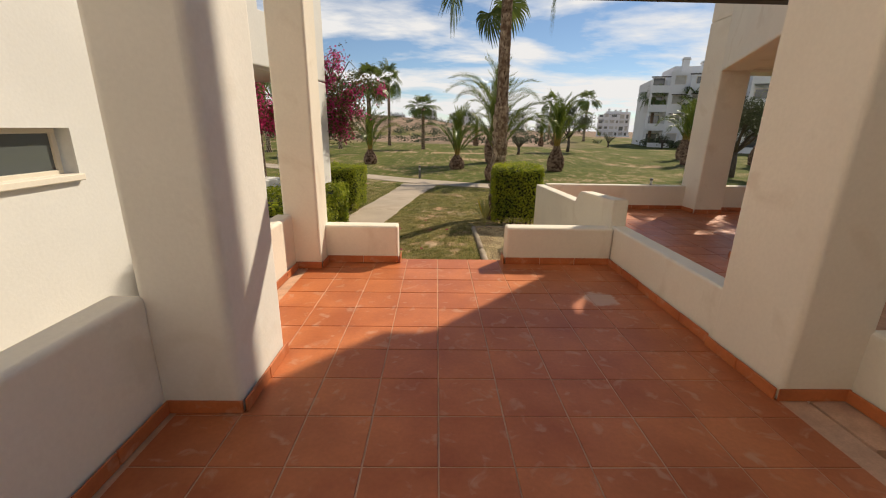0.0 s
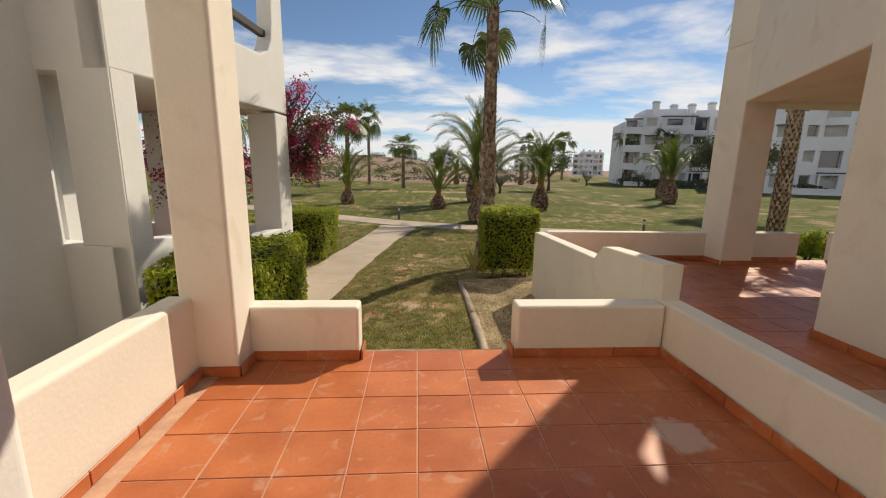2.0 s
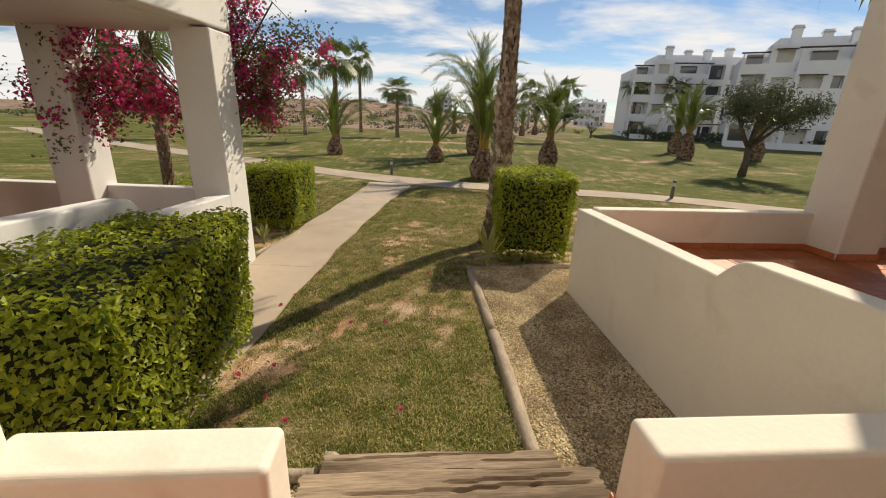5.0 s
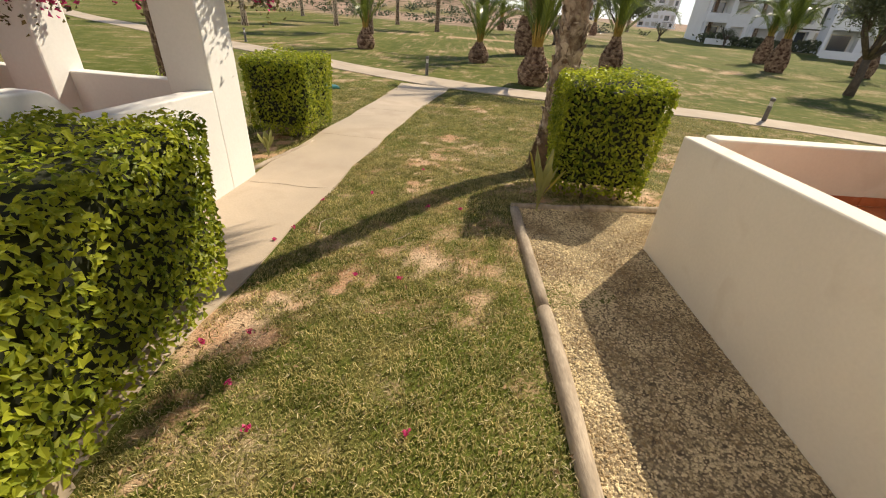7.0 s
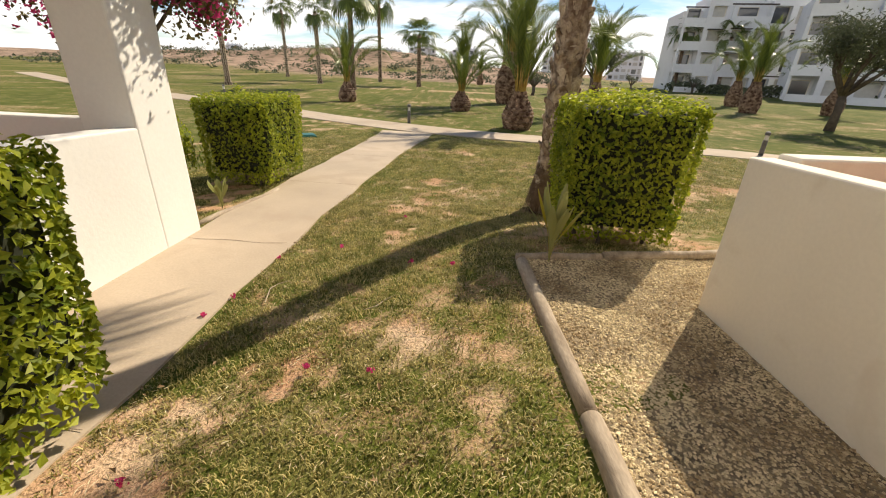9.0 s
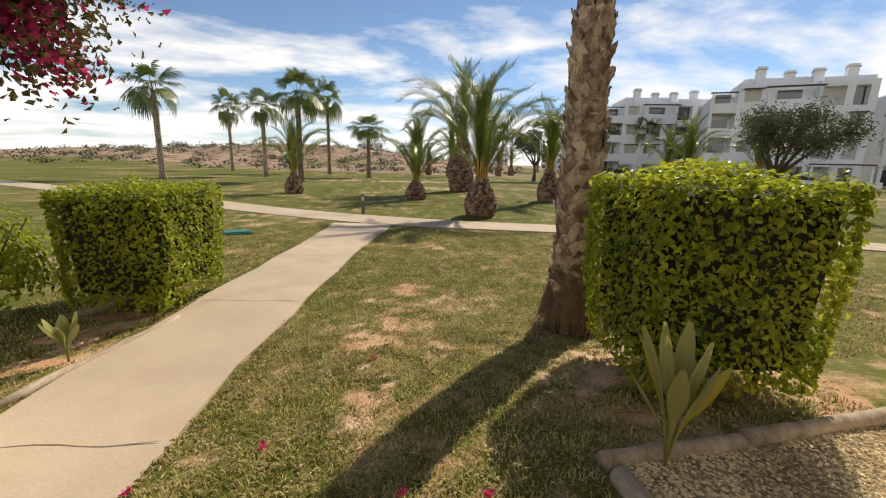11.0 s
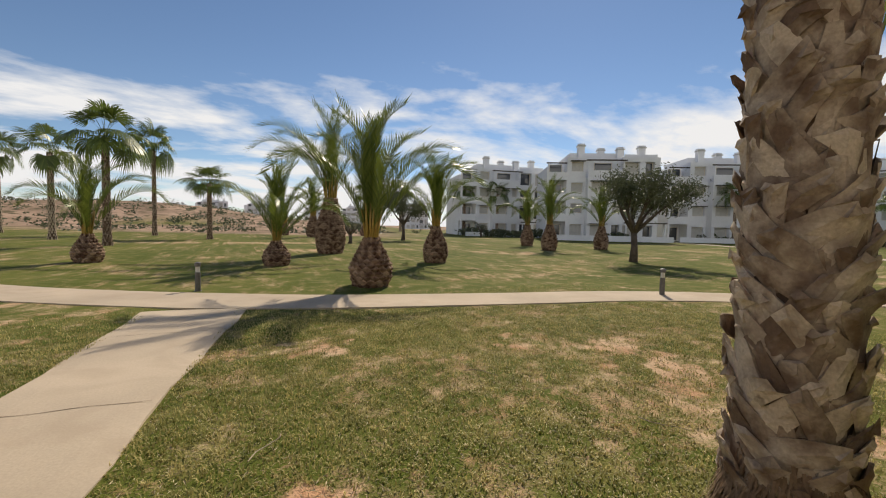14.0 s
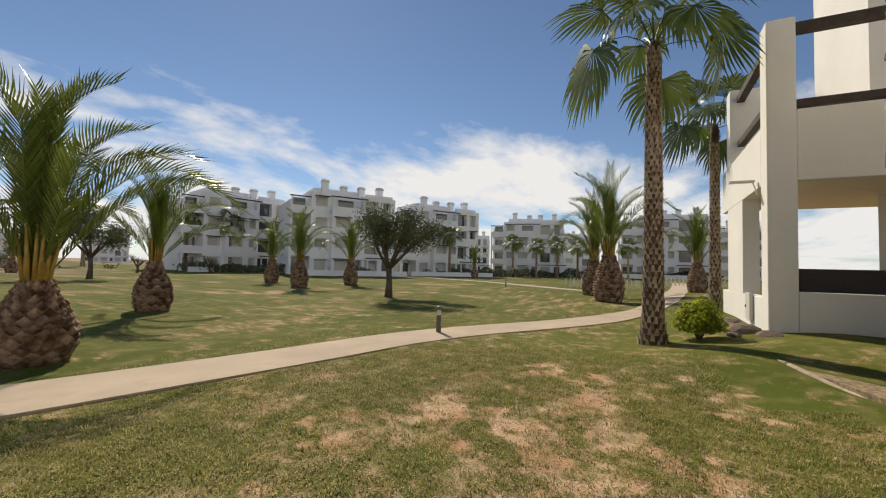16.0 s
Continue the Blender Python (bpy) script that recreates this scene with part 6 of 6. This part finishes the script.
def apartment(x, y, z, rz, seed, label, w=14.5, d=12.0, storeys=4):
    """A white apartment block of several storeys with deep window openings, a lower wing, balconies, dark pergolas and chimneys. Its front looks along -y."""
    r = random.Random(seed)
    p = thing("apartment_building", pose(x, y, z, 0, 0, rz), label, "apartment building", "apartment blocks")
    H, L, R = 2.85, -w / 2, w / 2
    top = H * storeys
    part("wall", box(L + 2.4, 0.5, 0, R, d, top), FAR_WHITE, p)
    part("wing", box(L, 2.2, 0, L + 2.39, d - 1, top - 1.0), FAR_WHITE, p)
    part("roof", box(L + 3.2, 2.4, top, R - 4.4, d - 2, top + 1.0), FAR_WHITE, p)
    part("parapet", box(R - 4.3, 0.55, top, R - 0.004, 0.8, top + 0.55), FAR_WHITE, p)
    for cx, cy, ch in ((L + 4.6, 2.0, 2.2), (L + 7.6, 3.0, 1.8), (R - 4.6, 1.8, 1.7), (R - 1.8, 1.6, 1.9)):
        c = part("chimney", box(cx - 0.45, cy - 0.4, top, cx + 0.45, cy + 0.4, top + ch), FAR_WHITE, p)
        part("chimney_cap", box(cx - 0.55, cy - 0.5, top + ch - 0.38, cx + 0.55, cy + 0.5, top + ch - 0.24), SHUTTER, c)
    shapes = {}

    def window(cx, yy, zz, ww, hh, dark):
        key = (round(ww, 2), round(hh, 2), dark)
        if key not in shapes:
            fr = bmesh.new()
            for a in ((-ww / 2, -0.05, -hh / 2, ww / 2, 0.04, -hh / 2 + 0.08), (-ww / 2, -0.05, hh / 2 - 0.08, ww / 2, 0.04, hh / 2), (-ww / 2, -0.05, -hh / 2 + 0.08, -ww / 2 + 0.08, 0.04, hh / 2 - 0.08), (ww / 2 - 0.08, -0.05, -hh / 2 + 0.08, ww / 2, 0.04, hh / 2 - 0.08)):
                box(*a, bm=fr)
            shapes[key] = (bm_mesh("window", fr, WINDOW_FRAME), bm_mesh("pane", box(-ww / 2 + 0.06, -0.02, -hh / 2 + 0.06, ww / 2 - 0.06, -0.005, hh / 2 - 0.06), PANE if dark else SHUTTER))
        wi = part("window", shapes[key][0], WINDOW_FRAME, p)
        wi.matrix_basis = pose(cx, yy, zz)
        part("pane", shapes[key][1], PANE, wi)
    # openings of the front, as start, end and how far the front stands out there
    bays = [(L + 3.0, L + 4.6, 0.0), (L + 5.4, L + 7.4, -1.3), (L + 8.2, L + 9.2, -1.3), (R - 4.6, R - 2.6, -0.5), (R - 1.9, R - 0.7, -0.5)]
    blocks_of = ((L + 2.4, L + 4.95, 0.0), (L + 4.95, L + 9.6, -1.3), (L + 9.6, R, -0.5))
    for s in range(storeys):
        z0 = s * H
        for x0, x1, yy in blocks_of:
            if s == storeys - 1 and yy < -1:
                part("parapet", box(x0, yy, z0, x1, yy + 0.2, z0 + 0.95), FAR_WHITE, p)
                part("pergola_beam", box(x0 - 0.3, yy - 0.2, z0 + 2.2, x1 + 0.3, yy, z0 + 2.36), DARK_BEAM, p)
                for cx in (x0, x1 - 0.18):
                    part("pergola_post", box(cx, yy, z0 + 0.95, cx + 0.18, yy + 0.18, z0 + 2.2), FAR_WHITE, p)
                window((x0 + x1) / 2, 0.47, z0 + 1.2, 2.4, 2.0, True)
                continue
            front = bmesh.new()
            holes = [b for b in bays if x0 <= b[0] < x1]
            sill = 0.25 if s == 0 or (yy == -0.5 and s % 2) else 0.95
            box(x0, yy, z0, x1, 0.5, z0 + sill, bm=front)
            box(x0, yy, z0 + 2.25, x1, 0.5, z0 + H, bm=front)
            cuts = [x0] + [c for b in holes for c in (b[0], b[1])] + [x1]
            for a, b in zip(cuts[::2], cuts[1::2]):
                box(a, yy, z0 + sill, b, 0.5, z0 + 2.25, bm=front)
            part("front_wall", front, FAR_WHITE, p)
            for a, b, _ in holes:
                window((a + b) / 2, min(0.44, yy + 0.75), z0 + (sill + 2.25) / 2, b - a, 2.25 - sill, r.random() < 0.4)
                if r.random() < 0.35:
                    part("awning", box(a - 0.2, yy - 0.55, z0 + 2.3, b + 0.2, yy - 0.02, z0 + 2.38), DARK_BEAM, p)
        # balconies of the lower wing
        if s < storeys - 1:
            b = part("balcony", box(L - 0.3, 0.0, z0 + H - 0.25, L + 2.38, 2.2, z0 + H - 0.05), FAR_WHITE, p)
            part("parapet", box(L - 0.3, 0.0, z0 + H - 0.05, L + 2.38, 0.15, z0 + H + 0.85), FAR_WHITE, b)
            part("parapet", box(L - 0.3, 0.15, z0 + H - 0.05, L - 0.15, 2.2, z0 + H + 0.85), FAR_WHITE, b)
            part("column", box(L - 0.28, 0.02, z0, L + 0.02, 0.32, z0 + H - 0.25), FAR_WHITE, b)
        else:
            part("pergola_beam", box(L - 0.4, 0.0, z0 + 2.0, L + 2.38, 0.16, z0 + 2.16), DARK_BEAM, p)
            part("pergola_post", box(L - 0.2, 0.02, z0 + 0.8, L - 0.04, 0.16, z0 + 2.0), FAR_WHITE, p)
        window(L + 1.2, 2.17, z0 + 1.2, 1.8, 2.0, True)
        for k in (3.0, 7.5):
            part("side_window", box(R - 0.02, k, z0 + 1.2, R + 0.03, k + 0.6, z0 + 1.8), PANE, p)
    part("pergola_beam", box(R - 5.0, -2.3, 2.45, R + 0.5, -2.12, 2.6), DARK_BEAM, p)
    for cx in (R - 4.8, R + 0.2):
        part("pergola_post", box(cx, -2.28, 0, cx + 0.18, -2.12, 2.45), FAR_WHITE, p)
    part("garden_wall", box(L - 0.5, -4.2, 0, R + 0.5, -4.0, 0.8), FAR_WHITE, p)
    return p


def toward(x, y):
    """The turn that makes a block's front look at the walk."""
    return math.degrees(math.atan2(y - 10, x)) - 90


blocks = []
APT = "white four-storey apartment block with terraces, dark pergolas and chimneys"
for i, (x, y, turn) in enumerate(((41.5, 66.3, -14.9), (45.8, 49.6, -32.7), (62.3, 42.6, -32.4), (83.9, 33.6, -77.0), (86.2, 8.8, -92.0))):
    z = float(ground_z(x, y)) - 0.1
    if i < 2:
        blocks.append(apartment(x, y, z, turn, 5 + i, APT))
    else:
        copy_thing(blocks[i % 2], pose(x, y, z, 0, 0, turn))
for i, (x, y, s) in enumerate(((-78, 262, 0.7), (-50, 268, 0.7), (-112, 258, 0.7), (-6, 235, 0.9), (16, 240, 0.9), (42, 232, 0.9), (58, 216, 0.9), (80, 190, 0.9), (-24, 255, 0.8), (100, 90, 1.0), (118, 62, 1.0), (120, 30, 1.0), (110, -8, 1.0), (98, 118, 0.9))):
    o = copy_thing(blocks[i % 2], pose(x, y, float(ground_z(x, y)) - 0.2, 0, 0, toward(x, y) + (i * 37) % 30 - 15))
    o.scale = (s, s, s)
    o["label"] = "distant white apartment block on the skyline"


def long_hedge(pts, h, seed, label, n_per=90):
    """A dark hedge at the foot of the far buildings."""
    r = np.random.RandomState(seed)
    P = []
    for a, b in zip(pts, pts[1:]):
        ln = math.hypot(b[0] - a[0], b[1] - a[1])
        n = int(ln * n_per)
        t = r.rand(n)
        x, y = a[0] + (b[0] - a[0]) * t + r.normal(0, 0.35, n), a[1] + (b[1] - a[1]) * t + r.normal(0, 0.35, n)
        P.append(np.stack((x, y, ground_z(x, y) + r.rand(n) ** 0.7 * h * (0.8 + 0.3 * wave(x, y, 1.2, seed))), 1))
    P = np.concatenate(P)
    N = np.tile(np.array([[-0.6, -0.4, 0.5]]), (len(P), 1))
    return tagged(new("far_hedge", cloud_mesh("far_hedge", P, N, 0.4, OLIVE_GREEN, seed, 0.6)), label, "hedge", kind="stuff")


long_hedge([(33, 66), (40, 60), (44, 54), (47, 46)], 1.2, 3, "dark shrubs at the foot of the apartment blocks")
long_hedge([(60, 45), (66, 36), (78, 30), (84, 18), (84, 0)], 1.6, 4, "dark hedge at the foot of the apartment blocks")


def scrub(n, seed):
    r = np.random.RandomState(seed)
    x, y = r.uniform(-75, 30, n), r.uniform(68, 150, n)
    P = np.stack((x, y, ground_z(x, y)), 1)
    k = 26
    Q = np.repeat(P, k, 0) + r.normal(0, 1, (n * k, 3)) * np.array([0.6, 0.6, 0.28]) + np.array([0, 0, 0.25])
    return tagged(new("scrub", cloud_mesh("scrub", Q, np.tile(np.array([[0, -0.5, 0.8]]), (len(Q), 1)), 0.42, OLIVE_GREEN, seed, 0.7)), "low dry scrub on the sandy rise", "scrub", kind="stuff")


scrub(420, 9)

# ---- fence at the foot of the far blocks ----
fence = thing("picket_fence", pose(0, 0, 0), "low white picket fence before the apartment blocks", "fence")
picket = bm_mesh("picket", box(-0.05, -0.02, 0, 0.05, 0.02, 0.8), WHITE)
for i in range(60):
    t = i / 59
    x, y = 38 + 5 * t, 18.0 - 18 * t
    o = part("picket", picket, WHITE, fence)
    o.matrix_basis = pose(x, y, float(ground_z(x, y)), 0, 0, 75)

# ---- grass, litter, petals ----


def grass(name, x, y, keep, length, seed, label, width=0.0035):
    r = np.random.RandomState(seed)
    x, y = x[keep], y[keep]
    n = len(x)
    z = ground_z(x, y) + 0.012 * wave(x, y, 3.0, 31) - 0.004
    a, lean = r.uniform(0, 6.28, n), r.uniform(0.15, 1.1, n)
    ln = length * r.uniform(0.5, 1.35, n)
    dx, dy = np.cos(a), np.sin(a)
    w = width * r.uniform(0.7, 1.4, n)
    b0 = np.stack((x - dy * w, y + dx * w, z), 1)
    b1 = np.stack((x + dy * w, y - dx * w, z), 1)
    m = np.stack((x + dx * ln * lean * 0.35, y + dy * ln * lean * 0.35, z + ln * 0.62), 1)
    m0, m1 = m - np.stack((dy * w, -dx * w, 0 * w), 1) * 0.7, m + np.stack((dy * w, -dx * w, 0 * w), 1) * 0.7
    tip = np.stack((x + dx * ln * lean, y + dy * ln * lean, z + ln * (1.0 - 0.35 * lean)), 1)
    verts = np.stack((b0, b1, m1, m0, tip), 1).reshape(-1, 3)
    i = (np.arange(n) * 5)[:, None]
    faces = np.concatenate((i + np.array([[0, 1, 2]]), i + np.array([[0, 2, 3]]), i + np.array([[3, 2, 4]])), 1).reshape(-1, 3)
    return tagged(new(name, mesh_of(name, verts, faces, GRASS)), label, "grass", kind="stuff")


def path_clear(x, y):
    """True away from the footpaths, beds and walls."""
    ok = np.ones(len(x), bool)
    for line, half in ((MAIN_PATH, 0.585), (CROSS_PATH, 0.7)):
        for (ax, ay), (bx, by) in zip(line, line[1:]):
            t = np.clip(((x - ax) * (bx - ax) + (y - ay) * (by - ay)) / ((bx - ax) ** 2 + (by - ay) ** 2), 0, 1)
            ok &= np.hypot(x - ax - t * (bx - ax), y - ay - t * (by - ay)) > half
    ok &= ~((x > 1.36) & (y < 9.1)) & ~((x < 0.15) & (y < 5.65)) & ~((x < -1.8) & (y < 10.1)) & ~((x > 6.2) & (y < 10.9))
    return ok & (y > 5.58)


gr = np.random.RandomState(77)


def lawn(name, box4, n, length, width, seed, label):
    x, y = gr.uniform(box4[0], box4[2], n), gr.uniform(box4[1], box4[3], n)
    b = bareness(x, y)
    fade = np.clip((9.0 - x) / 3.0, 0, 1) * np.clip((18.4 - y) / 3.0, 0, 1)
    thick = 1.14 - 1.3 * b + 0.5 * speckle(x, y, 8.0, 41) + 0.2 * speckle(x, y, 19.0, 42)
    keep = path_clear(x, y) & (gr.rand(n) < thick) & (gr.rand(n) < fade)
    return grass(name, x, y, keep, length, seed, label, width)


lawn("grass", (-1.3, 5.58, 3.2, 11.2), 150000, 0.034, 0.0036, 1, "short patchy mown grass near the steps")
lawn("grass", (-3.2, 10.0, 9.0, 18.4), 300000, 0.034, 0.0042, 2, "short patchy mown grass beside the footpath")


def litter(n, seed):
    r = np.random.RandomState(seed)
    x, y = r.uniform(-1.6, 3.4, n), r.uniform(5.7, 12.6, n)
    near = (np.abs(x + 0.85) < 0.35) | ((x > 1.9) & (y > 9.2) & (y < 11.4)) | (r.rand(n) < 0.12)
    ok = near & path_clear(x, y)
    x, y = x[ok], y[ok]
    P = np.stack((x, y, ground_z(x, y) + 0.035), 1)
    N = np.tile(np.array([[0, 0, 1.0]]), (len(P), 1))
    return tagged(new("leaf_litter", cloud_mesh("leaf_litter", P, N, 0.035, DRY, seed, 0.5, 0.3, 0, 0.6)), "dry fallen leaves scattered on the lawn", "leaf litter", kind="stuff")


litter(2200, 4)


def clippings(box4, n, seed):
    """Pale dry cuttings lying loose where the turf is thin."""
    r = np.random.RandomState(seed)
    x, y = r.uniform(box4[0], box4[2], n), r.uniform(box4[1], box4[3], n)
    ok = path_clear(x, y) & (r.rand(n) < 0.15 + 0.9 * bareness(x, y))
    x, y = x[ok], y[ok]
    P = np.stack((x, y, ground_z(x, y) + 0.012 * wave(x, y, 3.0, 31) + r.uniform(0.006, 0.03, len(x))), 1)
    N = np.tile(np.array([[0, 0, 1.0]]), (len(P), 1))
    return tagged(new("grass_clippings", cloud_mesh("grass_clippings", P, N, 0.038, STRAW, seed, 0.16, 0.2, 0, 0.5)), "pale dry grass clippings on thin turf", "clippings", kind="stuff")


clippings((-1.3, 5.6, 3.2, 11.5), 16000, 61)
clippings((-0.5, 11.0, 8.0, 16.5), 30000, 62)


def fallen_flower(x, y, seed):
    r = np.random.RandomState(seed)
    z = float(ground_z(x, y)) + 0.03
    d = r.normal(0, 1, (12, 3)); d[:, 2] = np.abs(d[:, 2]) * 0.5
    me = cloud_mesh("fallen_flower", d * 0.010, d / np.linalg.norm(d, axis=1)[:, None], 0.024, BRACT, seed, 0.85, 0.35)
    return placed(tagged(new("fallen_flower", me), "fallen magenta bougainvillea flower on the grass", "flower", "fallen flowers"), pose(x, y, z))


for i, (x, y) in enumerate(((-0.03, 7.72), (0.34, 7.64), (-0.62, 7.05), (0.55, 6.25), (-0.95, 8.35), (-0.85, 8.6), (-0.9, 6.95), (0.5, 9.0), (-0.75, 9.3), (-0.55, 6.6), (-0.2, 9.5), (0.85, 8.9), (0.35, 10.45), (-0.3, 6.3))):
    fallen_flower(x, y, 100 + i)


def twig(x, y, rz, ln, seed):
    r = random.Random(seed)
    pts = [(ln * t, 0.04 * math.sin(t * 5 + seed), 0.012 * math.sin(t * 3)) for t in (0, 0.25, 0.5, 0.75, 1)]
    return placed(tagged(new("twig", bm_mesh("twig", tube(pts, [0.004, 0.004, 0.0035, 0.003, 0.002], 5), LOG)), "pale dry stalk lying on the lawn", "twig", "dry stalks"), pose(x, y, float(ground_z(x, y)) + 0.03, 0, 0, rz))


for i, (x, y, a) in enumerate(((2.4, 13.7, -40), (0.5, 12.9, 60), (1.2, 12.2, 200), (3.1, 12.3, -70), (0.2, 8.3, 30), (-0.6, 8.5, 75))):
    twig(x, y, a, 0.35, i)
